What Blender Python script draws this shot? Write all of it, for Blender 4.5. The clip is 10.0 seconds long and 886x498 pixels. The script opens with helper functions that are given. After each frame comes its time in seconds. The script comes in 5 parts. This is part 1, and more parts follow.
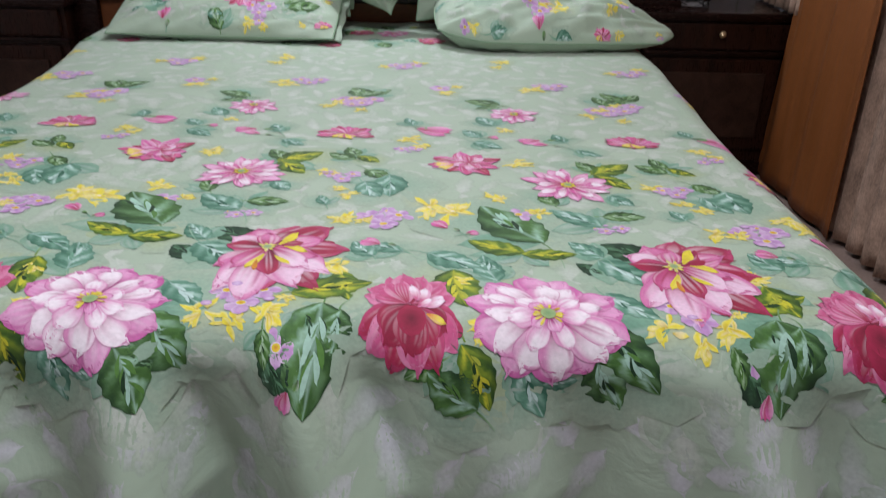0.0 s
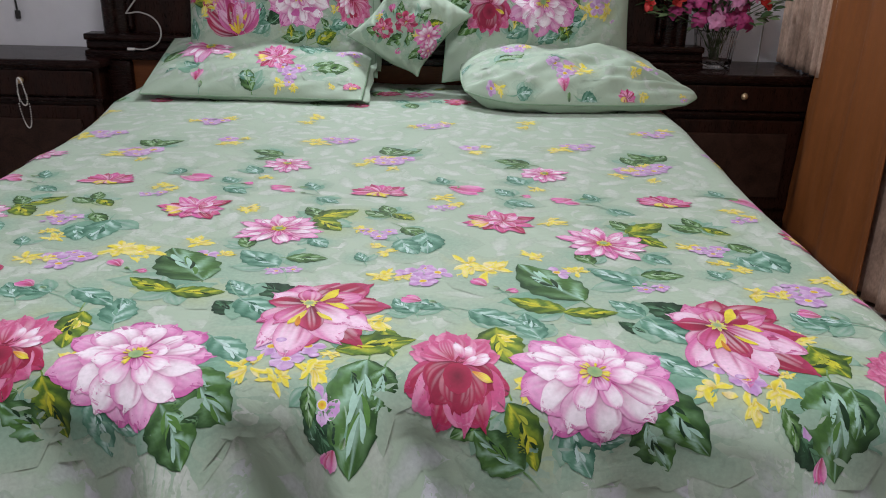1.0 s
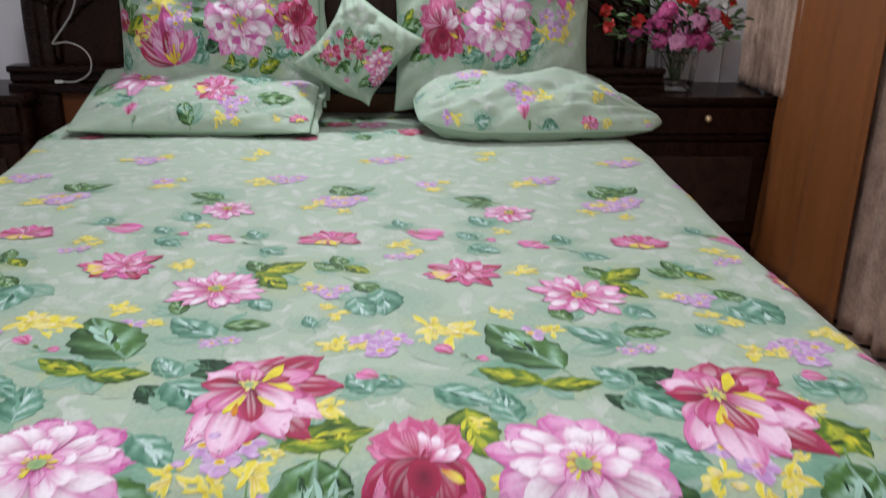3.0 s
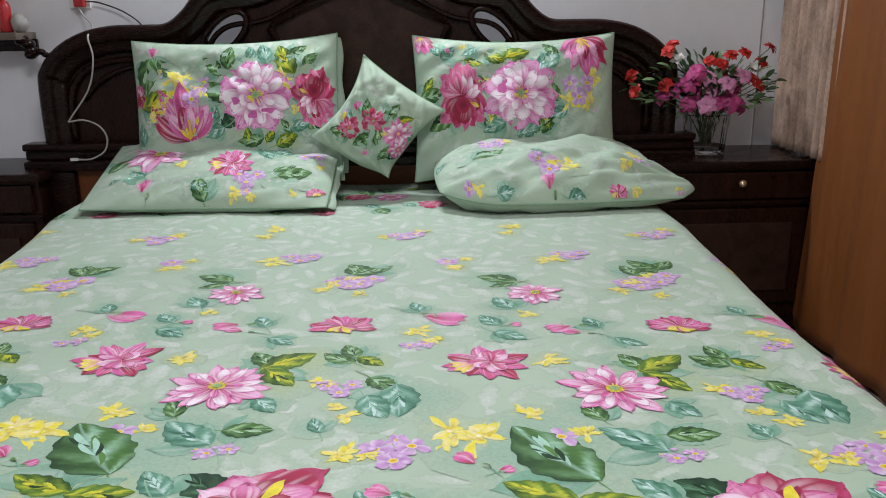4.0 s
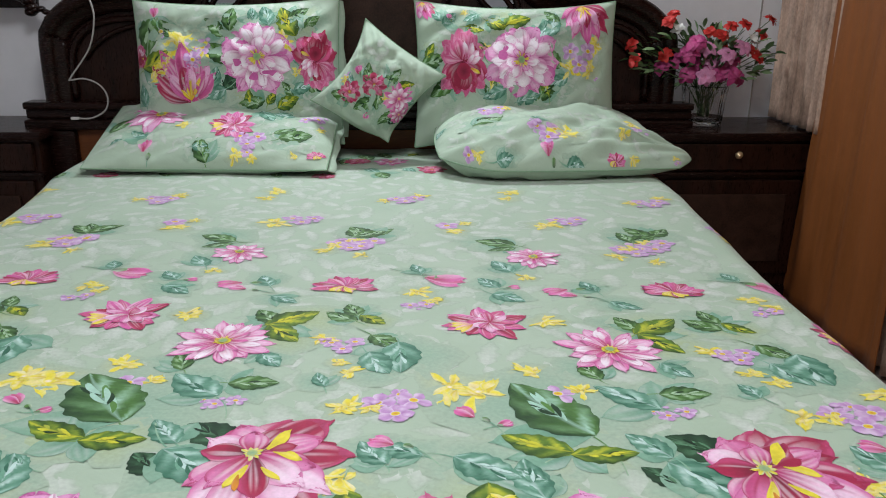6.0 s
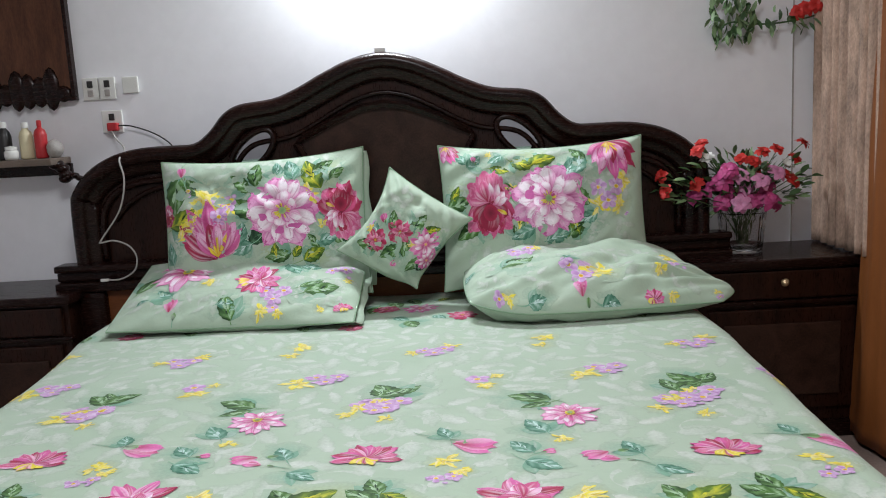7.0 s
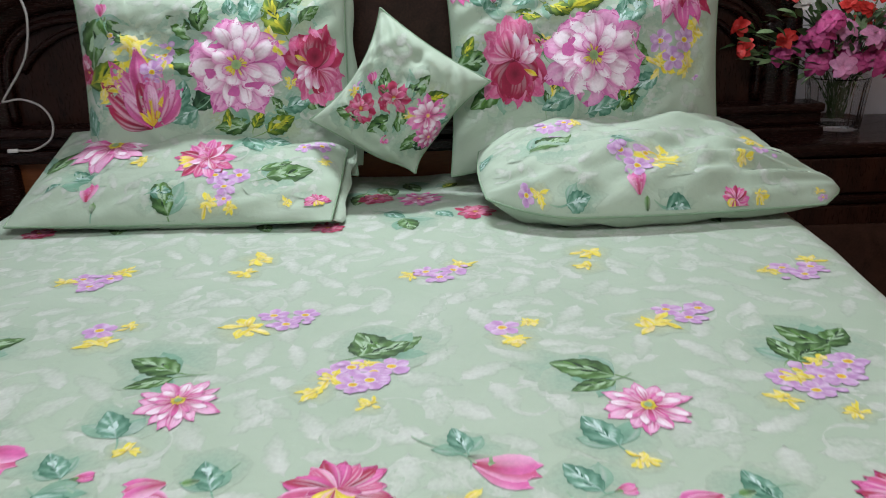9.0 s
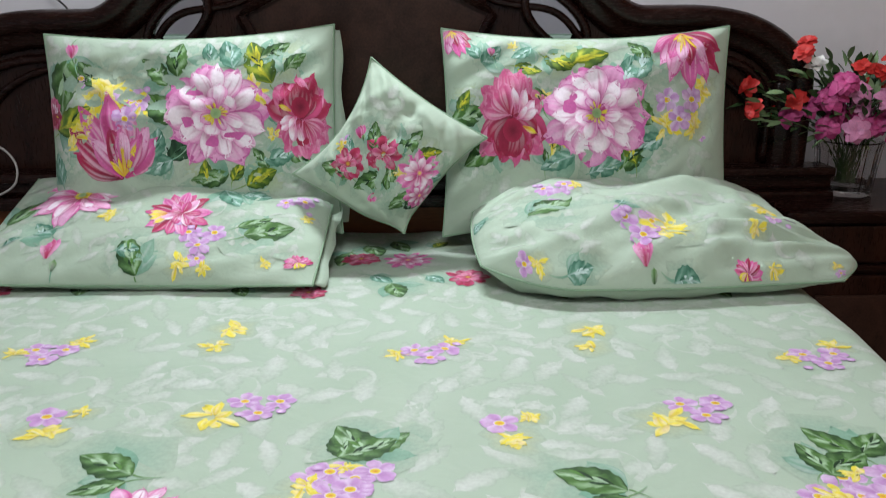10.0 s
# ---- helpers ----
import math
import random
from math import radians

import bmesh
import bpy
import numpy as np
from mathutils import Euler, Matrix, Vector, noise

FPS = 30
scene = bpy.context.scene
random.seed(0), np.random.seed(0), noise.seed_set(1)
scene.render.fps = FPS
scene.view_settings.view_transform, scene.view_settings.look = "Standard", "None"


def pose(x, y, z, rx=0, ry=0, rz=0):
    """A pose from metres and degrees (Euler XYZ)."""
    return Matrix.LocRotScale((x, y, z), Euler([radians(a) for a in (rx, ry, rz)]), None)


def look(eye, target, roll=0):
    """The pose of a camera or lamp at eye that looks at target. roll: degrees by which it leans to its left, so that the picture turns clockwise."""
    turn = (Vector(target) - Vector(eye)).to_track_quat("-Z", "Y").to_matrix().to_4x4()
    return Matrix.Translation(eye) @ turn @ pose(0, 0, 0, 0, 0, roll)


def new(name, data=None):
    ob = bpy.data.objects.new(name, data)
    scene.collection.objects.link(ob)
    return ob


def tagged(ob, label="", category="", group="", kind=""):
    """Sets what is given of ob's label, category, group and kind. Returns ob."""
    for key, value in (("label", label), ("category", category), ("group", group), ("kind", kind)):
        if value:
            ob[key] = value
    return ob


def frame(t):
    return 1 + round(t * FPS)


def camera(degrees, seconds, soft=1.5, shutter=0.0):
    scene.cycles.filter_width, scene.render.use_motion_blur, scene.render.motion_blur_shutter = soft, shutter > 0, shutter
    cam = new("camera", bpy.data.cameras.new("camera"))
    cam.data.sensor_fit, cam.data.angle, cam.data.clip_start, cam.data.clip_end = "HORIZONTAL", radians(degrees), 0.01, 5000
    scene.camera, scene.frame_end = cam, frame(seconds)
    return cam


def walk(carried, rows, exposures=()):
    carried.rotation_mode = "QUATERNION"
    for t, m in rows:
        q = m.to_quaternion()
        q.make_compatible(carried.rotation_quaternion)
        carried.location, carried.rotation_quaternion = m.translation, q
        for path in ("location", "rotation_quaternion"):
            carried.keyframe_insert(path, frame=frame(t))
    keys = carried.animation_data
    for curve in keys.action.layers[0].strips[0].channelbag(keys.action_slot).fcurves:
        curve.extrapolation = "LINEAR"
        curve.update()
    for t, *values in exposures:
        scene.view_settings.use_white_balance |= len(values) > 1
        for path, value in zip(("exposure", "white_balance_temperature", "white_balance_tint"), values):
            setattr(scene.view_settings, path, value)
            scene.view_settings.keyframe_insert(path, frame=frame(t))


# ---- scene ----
cam = camera(56.7, 10.0, 1.0, 0.3)
PATH = [
    (0, (0.105, -1.002, 1.12), (0.157, 0.802, 0.259), 1.5),
    (0.2, (0.092, -1.013, 1.115), (0.141, 0.829, 0.338), 1.2),
    (0.5, (0.077, -1.011, 1.122), (0.112, 0.854, 0.402), 1.3),
    (1, (0.057, -1.006, 1.119), (0.079, 0.855, 0.388), 1.4),
    (1.5, (0.044, -1.02, 1.12), (0.111, 0.84, 0.389), 1.3),
    (2, (0.027, -1.007, 1.129), (0.138, 0.84, 0.368), 0.4),
    (2.5, (0.001, -0.983, 1.125), (0.176, 0.855, 0.355), 0.8),
    (3, (0.057, -0.827, 1.124), (0.183, 1.046, 0.433), 0.8),
    (3.2, (0.088, -0.777, 1.138), (0.141, 1.128, 0.531), 0.4),
    (4.3, (0.065, -0.698, 1.124), (0.13, 1.225, 0.577), -0.9),
    (4.5, (0.036, -0.731, 1.128), (0.103, 1.191, 0.58), -0.6),
    (5, (0.03, -0.787, 1.123), (0.146, 1.122, 0.536), -0.2),
    (5.2, (0.031, -0.788, 1.122), (0.158, 1.113, 0.515), 0.0),
    (6.5, (0.104, -0.701, 1.127), (0.102, 1.2, 0.504), -0.9),
    (6.7, (0.117, -0.689, 1.132), (0.092, 1.246, 0.627), -2.0),
    (6.9, (0.109, -0.64, 1.158), (0.091, 1.329, 0.812), -2.5),
    (7, (0.108, -0.629, 1.155), (0.084, 1.345, 0.839), -3.1),
    (7.5, (0.069, -0.574, 1.111), (0.006, 1.374, 0.663), -2.8),
    (8, (0.068, -0.438, 1.078), (0.024, 1.491, 0.55), -2.4),
    (8.2, (0.071, -0.34, 1.101), (-0.022, 1.579, 0.544), -2.7),
    (8.5, (0.114, -0.237, 1.123), (0.006, 1.662, 0.503), -2.7),
    (9, (0.075, -0.004, 1.135), (0.048, 1.873, 0.446), -2.1),
    (9.5, (0.062, 0.112, 1.147), (0.078, 1.989, 0.456), -0.1),
    (10, (0.06, 0.146, 1.162), (0.075, 2.049, 0.547), -0.4),
]
EXPOSURES = [(0, -0.24, 6500, 15), (2, -0.12, 6500, 15), (3.2, -0.18, 6500, 14), (4.5, -0.08, 6500, 10), (5.2, -0.06, 6500, 10), (6.5, -0.18, 6500, 10), (7, 0.02, 6500, 11), (7.5, -0.02, 6500, 12), (8, -0.04, 6500, 13), (9.5, -0.04, 6500, 13), (10, 0.06, 6500, 12)]
walk(cam, [(t, look(eye, target, roll)) for t, eye, target, roll in PATH], EXPOSURES)

# ---- world and lamps ----
world = bpy.data.worlds.new("world")
world.use_nodes = True
world.node_tree.nodes["Background"].inputs[0].default_value = (0.55, 0.6, 0.7, 1)
world.node_tree.nodes["Background"].inputs[1].default_value = 0.02
scene.world = world



def area_lamp(name, eye, target, power, sx, sy, colour):
    data = bpy.data.lights.new(name, "AREA")
    data.shape, data.size, data.size_y, data.energy, data.color = "RECTANGLE", sx, sy, power, colour
    ob = new(name, data)
    ob.matrix_world = look(eye, target)
    return ob


WALL_LAMP_POWER, CEILING_POWER = 22.0, 42.0
area_lamp("wall_lamp_light", (-0.08, 2.33, 1.98), (-0.08, 2.15, 0.9), WALL_LAMP_POWER, 0.40, 0.08, (0.87, 0.95, 1.0))
area_lamp("ceiling_lamp_light", (0.0, -0.08, 2.62), (0.0, -0.08, 0.0), CEILING_POWER, 0.7, 0.7, (0.925, 0.965, 1.0))


# ---- materials ----
def node_mat(name):
    m = bpy.data.materials.new(name)
    m.use_nodes = True
    nt = m.node_tree
    return m, nt, nt.nodes["Principled BSDF"]


def add(nt, kind, **kw):
    n = nt.nodes.new(kind)
    for key, value in kw.items():
        n.inputs[key].default_value = value
    return n


def ramp(nt, fac, stops):
    n = nt.nodes.new("ShaderNodeValToRGB")
    e = n.color_ramp.elements
    while len(e) < len(stops):
        e.new(0.5)
    for k, (p, c) in enumerate(stops):
        e[k].position, e[k].color = p, (*c, 1)
    nt.links.new(fac, n.inputs[0])
    return n


def mix(nt, fac, a, b, mode="MIX"):
    n = nt.nodes.new("ShaderNodeMix")
    n.data_type, n.blend_type = "RGBA", mode
    for sock, val in ((n.inputs[0], fac), (n.inputs[6], a), (n.inputs[7], b)):
        if hasattr(val, "is_linked"):
            nt.links.new(val, sock)
        else:
            sock.default_value = val if not isinstance(val, tuple) else (*val, 1)
    return n.outputs[2]


def coords(nt, scale=(1, 1, 1), kind="Object"):
    c = nt.nodes.new("ShaderNodeTexCoord")
    m = nt.nodes.new("ShaderNodeMapping")
    m.inputs["Scale"].default_value = scale
    nt.links.new(c.outputs[kind], m.inputs["Vector"])
    return m.outputs[0]


def noise_tex(nt, vec, scale, detail=4.0, rough=0.55, dist=0.0):
    n = add(nt, "ShaderNodeTexNoise", Scale=scale, Detail=detail, Roughness=rough, Distortion=dist)
    nt.links.new(vec, n.inputs["Vector"])
    return n.outputs[0]


def bump(nt, bsdf, height, strength, distance=0.002):
    b = add(nt, "ShaderNodeBump", Strength=strength, Distance=distance)
    nt.links.new(height, b.inputs["Height"])
    nt.links.new(b.outputs[0], bsdf.inputs["Normal"])


def plain_mat(name, colour, rough=0.5, metal=0.0, vary=0.15, scale=8.0, bumpy=0.1, stretch=(1, 1, 1), spec=0.5):
    """Colour with two scales of noise, roughness variation and fine relief."""
    m, nt, b = node_mat(name)
    v = coords(nt, stretch)
    n1, n2 = noise_tex(nt, v, scale), noise_tex(nt, v, scale * 9, 6.0)
    dark = tuple(c * (1 - vary) for c in colour)
    lite = tuple(min(1, c * (1 + vary)) for c in colour)
    c1 = ramp(nt, n1, ((0.3, dark), (0.7, lite))).outputs[0]
    c2 = mix(nt, 0.35, c1, ramp(nt, n2, ((0.35, dark), (0.65, lite))).outputs[0])
    nt.links.new(c2, b.inputs["Base Color"])
    r = ramp(nt, n1, ((0.3, (rough * 0.85,) * 3), (0.7, (min(1, rough * 1.15),) * 3)))
    nt.links.new(r.outputs[0], b.inputs["Roughness"])
    b.inputs["Metallic"].default_value = metal
    b.inputs["Specular IOR Level"].default_value = spec
    if bumpy:
        bump(nt, b, n2, bumpy)
    return m


def wood_mat(name, dark, lite, rough, grain=(1, 1, 1), scale=3.0):
    m, nt, b = node_mat(name)
    v = coords(nt, grain)
    n1 = noise_tex(nt, v, scale, 5.0, 0.6, 0.8)
    n2 = noise_tex(nt, v, scale * 12, 6.0, 0.65)
    c1 = ramp(nt, n1, ((0.3, dark), (0.72, lite))).outputs[0]
    c2 = mix(nt, 0.4, c1, ramp(nt, n2, ((0.35, dark), (0.7, lite))).outputs[0])
    nt.links.new(c2, b.inputs["Base Color"])
    r = ramp(nt, n2, ((0.3, (rough * 0.8,) * 3), (0.8, (min(1, rough * 1.3),) * 3)))
    nt.links.new(r.outputs[0], b.inputs["Roughness"])
    b.inputs["Specular IOR Level"].default_value = 0.22
    bump(nt, b, n2, 0.12, 0.001)
    return m


def cloth_mat(name, ground, pale, sheen=0.15):
    """Printed cotton: tone-on-tone scrolls in the ground, fine weave."""
    m, nt, b = node_mat(name)
    v = coords(nt, (1, 1, 1), "UV")
    base = mix(nt, ramp(nt, noise_tex(nt, v, 6.0, 3.0), ((0.3, (0, 0, 0)), (0.7, (1, 1, 1)))).outputs[0], ground, pale)
    nt.links.new(base, b.inputs["Base Color"])
    b.inputs["Roughness"].default_value = 0.72
    b.inputs["Sheen Weight"].default_value = sheen
    b.inputs["Specular IOR Level"].default_value = 0.3
    w = noise_tex(nt, v, 45.0, 5.0, 0.6)
    c = noise_tex(nt, v, 11.0, 3.0, 0.5, 1.6)
    h = add(nt, "ShaderNodeMath")
    h.operation = "MULTIPLY_ADD"
    nt.links.new(c, h.inputs[0])
    h.inputs[1].default_value = 4.0
    nt.links.new(w, h.inputs[2])
    bump(nt, b, h.outputs[0], 0.16, 0.004)
    return m


M_WALL = plain_mat("white_wall_paint", (0.82, 0.81, 0.84), 0.6, 0, 0.04, 2.5, 0.06)
M_CEIL = plain_mat("ceiling_paint", (0.78, 0.78, 0.77), 0.7, 0, 0.03, 2.0, 0.05)
M_FLOOR = plain_mat("floor_terrazzo", (0.30, 0.22, 0.19), 0.35, 0, 0.3, 14.0, 0.05)
M_DARK = wood_mat("dark_polished_wood", (0.005, 0.0019, 0.0016), (0.022, 0.007, 0.005), 0.26, (1, 6, 6))
M_DARKV = wood_mat("dark_veneer_wood", (0.006, 0.0023, 0.0016), (0.036, 0.0115, 0.0065), 0.30, (5, 5, 1), 4.0)
M_PANEL = wood_mat("burl_veneer_panel", (0.012, 0.006, 0.0045), (0.065, 0.031, 0.021), 0.34, (2, 2, 2), 7.0)
M_ORANGEWOOD = wood_mat("orange_brown_wood", (0.10, 0.030, 0.010), (0.20, 0.065, 0.02), 0.35, (1, 5, 5))
M_SHEET = cloth_mat("green_printed_cotton", (0.372, 0.474, 0.362), (0.412, 0.508, 0.402))
M_PIPING = plain_mat("green_seam_piping", (0.24, 0.36, 0.24), 0.8, 0, 0.15, 40.0, 0.2)
M_ORANGE = plain_mat("orange_brown_satin", (0.215, 0.062, 0.008), 0.7, 0, 0.14, 3.0, 0.1, (12, 12, 0.8))
M_BEIGE = plain_mat("beige_crinkled_cloth", (0.40, 0.27, 0.205), 0.85, 0, 0.5, 22.0, 0.4, (1, 1, 0.4))
M_BRASS = plain_mat("pale_brass", (0.62, 0.46, 0.27), 0.35, 0.6, 0.1, 30.0, 0.05)
M_WHITE = plain_mat("white_plastic", (0.72, 0.71, 0.68), 0.4, 0, 0.05, 20.0, 0.03)
M_WIRE = plain_mat("grey_white_rubber", (0.42, 0.40, 0.38), 0.5, 0, 0.08, 20.0, 0.03)
M_PEARL = plain_mat("pearl_beads", (0.75, 0.72, 0.68), 0.25, 0, 0.08, 50.0, 0.0)
M_RED = plain_mat("red_plastic", (0.45, 0.02, 0.025), 0.4, 0, 0.1, 20.0, 0.03)
M_CREAM = plain_mat("cream_plastic", (0.62, 0.55, 0.36), 0.4, 0, 0.08, 20.0, 0.03)
M_BLACK = plain_mat("black_plastic", (0.02, 0.018, 0.018), 0.4, 0, 0.2, 20.0, 0.03)
M_GREY = plain_mat("grey_stone", (0.34, 0.31, 0.29), 0.6, 0, 0.25, 30.0, 0.2)
M_LEAF = plain_mat("plant_leaf", (0.045, 0.10, 0.03), 0.5, 0, 0.4, 25.0, 0.1)
M_LEAFL = plain_mat("pale_leaf", (0.17, 0.26, 0.12), 0.5, 0, 0.35, 25.0, 0.1)
M_FRED = plain_mat("red_silk_petal", (0.55, 0.025, 0.02), 0.6, 0, 0.25, 40.0, 0.1)
M_FPINK = plain_mat("magenta_silk_petal", (0.50, 0.06, 0.22), 0.6, 0, 0.3, 30.0, 0.1)
M_FWHITE = plain_mat("white_silk_petal", (0.75, 0.74, 0.70), 0.6, 0, 0.08, 40.0, 0.1)


def glass_mat(name, colour, rough=0.02):
    m, nt, b = node_mat(name)
    b.inputs["Base Color"].default_value = (*colour, 1)
    b.inputs["Roughness"].default_value = rough
    b.inputs["Transmission Weight"].default_value = 1.0
    b.inputs["IOR"].default_value = 1.45
    return m


def mirror_mat(name):
    m, nt, b = node_mat(name)
    v = coords(nt)
    r = ramp(nt, noise_tex(nt, v, 12.0), ((0.3, (0.03,) * 3), (0.8, (0.12,) * 3)))
    nt.links.new(r.outputs[0], b.inputs["Roughness"])
    b.inputs["Base Color"].default_value = (0.42, 0.44, 0.46, 1)
    b.inputs["Metallic"].default_value = 1.0
    return m


M_GLASS = glass_mat("cut_glass", (0.93, 0.95, 0.96), 0.05)
M_MIRROR = mirror_mat("mirror_glass")


# ---- mesh helpers ----
def part(name, bm, material, parent=None, label="", smooth=False):
    me = bpy.data.meshes.new(name)
    bmesh.ops.recalc_face_normals(bm, faces=bm.faces[:])
    bm.to_mesh(me)
    bm.free()
    me.materials.append(material)
    if smooth:
        for p in me.polygons:
            p.use_smooth = True
    ob = new(name, me)
    if parent is not None:
        ob.parent = parent
        ob.matrix_parent_inverse = parent.matrix_basis.inverted()
    if label:
        ob["label"] = label
    return ob


def raw_part(name, verts, faces, material, parent=None, smooth=True, colours=None, uvs=None, label=""):
    me = bpy.data.meshes.new(name)
    me.from_pydata([tuple(v) for v in verts], [], faces)
    me.materials.append(material)
    if smooth:
        me.polygons.foreach_set("use_smooth", [True] * len(me.polygons))
    if colours is not None:
        at = me.color_attributes.new("print", "FLOAT_COLOR", "POINT")
        at.data.foreach_set("color", np.asarray(colours, dtype=np.float32).ravel())
    if uvs is not None:
        layer = me.uv_layers.new(name="UVMap")
        idx = np.empty(len(me.loops), dtype=np.int32)
        me.loops.foreach_get("vertex_index", idx)
        layer.data.foreach_set("uv", np.asarray(uvs, dtype=np.float32)[idx].ravel())
    me.update()
    ob = new(name, me)
    if parent is not None:
        ob.parent = parent
        ob.matrix_parent_inverse = parent.matrix_basis.inverted()
    if label:
        ob["label"] = label
    return ob


def thing(name, label, category, x, y, z, group=""):
    ob = new(name)
    ob.matrix_basis = pose(x, y, z)
    return tagged(ob, label, category, group)


def box(bm, x0, y0, z0, x1, y1, z1, bevel=0.0, seg=2):
    made = bmesh.ops.create_cube(bm, size=1.0, matrix=Matrix.Translation(((x0 + x1) / 2, (y0 + y1) / 2, (z0 + z1) / 2))
                                 @ Matrix.Diagonal((x1 - x0, y1 - y0, z1 - z0, 1)))
    if bevel:
        edges = {e for v in made["verts"] for e in v.link_edges}
        bmesh.ops.bevel(bm, geom=list(edges), offset=bevel, segments=seg, affect="EDGES", profile=0.6)
    return bm


def boxed(name, dims, material, parent, bevel=0.003, label=""):
    return part(name, box(bmesh.new(), *dims, bevel), material, parent, label)


def lathe(bm, profile, seg=24, m=Matrix()):
    """A solid turned from (radius, height) pairs, closed at both ends where the radius is 0."""
    rings = []
    for r, z in profile:
        rings.append([bm.verts.new(m @ Vector((r * math.cos(2 * math.pi * k / seg), r * math.sin(2 * math.pi * k / seg), z))) for k in range(seg)])
    for a, b in zip(rings, rings[1:]):
        for k in range(seg):
            bm.faces.new((a[k], a[(k + 1) % seg], b[(k + 1) % seg], b[k]))
    for ring in (rings[0], rings[-1]):
        bm.faces.new(ring)
    return bm


def tube(bm, pts, radius, seg=8):
    """A round cable through points."""
    pts = [Vector(p) for p in pts]
    rings = []
    for i, p in enumerate(pts):
        d = (pts[min(i + 1, len(pts) - 1)] - pts[max(i - 1, 0)]).normalized()
        a = d.cross(Vector((0.3, 1, 0.2))).normalized()
        b = d.cross(a)
        rings.append([bm.verts.new(p + radius * (math.cos(2 * math.pi * k / seg) * a + math.sin(2 * math.pi * k / seg) * b)) for k in range(seg)])
    for r0, r1 in zip(rings, rings[1:]):
        for k in range(seg):
            bm.faces.new((r0[k], r0[(k + 1) % seg], r1[(k + 1) % seg], r1[k]))
    bm.faces.new(rings[0])
    bm.faces.new(rings[-1])
    return bm


def smooth_line(pts, n=6):
    """Points of a soft curve through pts."""
    out = []
    p = [Vector(q) for q in pts]
    for i in range(len(p) - 1):
        a, b, c, d = p[max(i - 1, 0)], p[i], p[i + 1], p[min(i + 2, len(p) - 1)]
        for k in range(n):
            t = k / n
            out.append(0.5 * ((2 * b) + (c - a) * t + (2 * a - 5 * b + 4 * c - d) * t * t + (3 * b - a - 3 * c + d) * t ** 3))
    return out + [p[-1]]


def extrude_outline(bm, outline, y0, y1):
    """A plate from an outline of (x, z), standing between y0 and y1."""
    a = [bm.verts.new((x, y0, z)) for x, z in outline]
    b = [bm.verts.new((x, y1, z)) for x, z in outline]
    bm.faces.new(a)
    bm.faces.new(b)
    n = len(a)
    for k in range(n):
        bm.faces.new((a[k], a[(k + 1) % n], b[(k + 1) % n], b[k]))
    return bm


def sweep_profile(bm, line, profile, closed=False):
    """A moulding: profile of (out, depth) pairs swept along a line of (x, z) points; out is to the line's left, depth along -y."""
    n = len(line)
    rings = []
    for i, (x, z) in enumerate(line):
        x0, z0 = line[i - 1] if (i or closed) else line[i]
        x1, z1 = line[(i + 1) % n] if (i < n - 1 or closed) else line[i]
        dx, dz = x1 - x0, z1 - z0
        l = math.hypot(dx, dz) or 1
        nx, nz = -dz / l, dx / l
        rings.append([bm.verts.new((x + nx * o, y, z + nz * o)) for o, y in profile])
    last = n if closed else n - 1
    m = len(profile)
    for i in range(last):
        a, b = rings[i], rings[(i + 1) % n]
        for k in range(m):
            bm.faces.new((a[k], a[(k + 1) % m], b[(k + 1) % m], b[k]))
    if not closed:
        bm.faces.new(rings[0])
        bm.faces.new(rings[-1])
    return bm


# ---- room ----
WY, RX, LX, BY, CZ = 2.42, 1.56, -2.5, -2.6, 2.7


def shell(name, dims, material, label):
    return tagged(part(name, box(bmesh.new(), *dims), material), label, name.split("_")[0], "", "structure")


shell("floor", (LX - 0.1, BY - 0.1, -0.1, RX + 0.1, WY + 0.1, 0.0), M_FLOOR, "reddish brown polished terrazzo bedroom floor")
shell("ceiling", (LX - 0.1, BY - 0.1, CZ, RX + 0.1, WY + 0.1, CZ + 0.1), M_CEIL, "plain white painted bedroom ceiling")
shell("wall_north", (LX - 0.1, WY, 0, RX + 0.1, WY + 0.12, CZ), M_WALL, "white painted plaster wall behind the bed")
shell("wall_south", (LX - 0.1, BY - 0.12, 0, RX + 0.1, BY, CZ), M_WALL, "white painted plaster wall facing the bed")
shell("trim", (1.371, WY - 0.004, 0, 1.376, WY + 0.002, CZ), M_GREY, "thin grey vertical joint strip on the wall")
shell("wall_west", (LX - 0.12, BY, 0, LX, WY, CZ), M_WALL, "white painted plaster side wall")
shell("wall_east", (RX, BY, 0, RX + 0.12, WY, CZ), M_WALL, "white painted wall behind the curtains")

# ---- bed ----
HX = -0.105          # middle of the headboard
HB = 2.22            # its front face
bed = thing("bed", "dark carved wooden double bed with a high scalloped headboard", "bed", HX, 2.2, 0)
HALF = [(1.185, 0.60), (1.185, 0.90), (1.165, 0.97), (1.10, 1.035), (1.0, 1.083), (0.88, 1.106), (0.76, 1.108), (0.665, 1.112), (0.60, 1.15), (0.55, 1.205),
        (0.49, 1.235), (0.375, 1.249), (0.29, 1.28), (0.20, 1.325), (0.10, 1.367), (0.0, 1.384)]
HALF = [(x if x < 0.6 else 0.6 + (x - 0.6) * 0.87, z) for x, z in HALF]
top_line = [(HX - x, z) for x, z in HALF] + [(HX + x, z) for x, z in HALF[-2::-1]]
top_line = [(v.x, v.y) for v in smooth_line([(x, z, 0) for x, z in top_line], 4)]
outline = [(HX - 1.109, 0.02)] + top_line + [(HX + 1.109, 0.02)]
headboard = part("headboard", extrude_outline(bmesh.new(), outline, HB + 0.025, HB + 0.075), M_DARKV, bed)
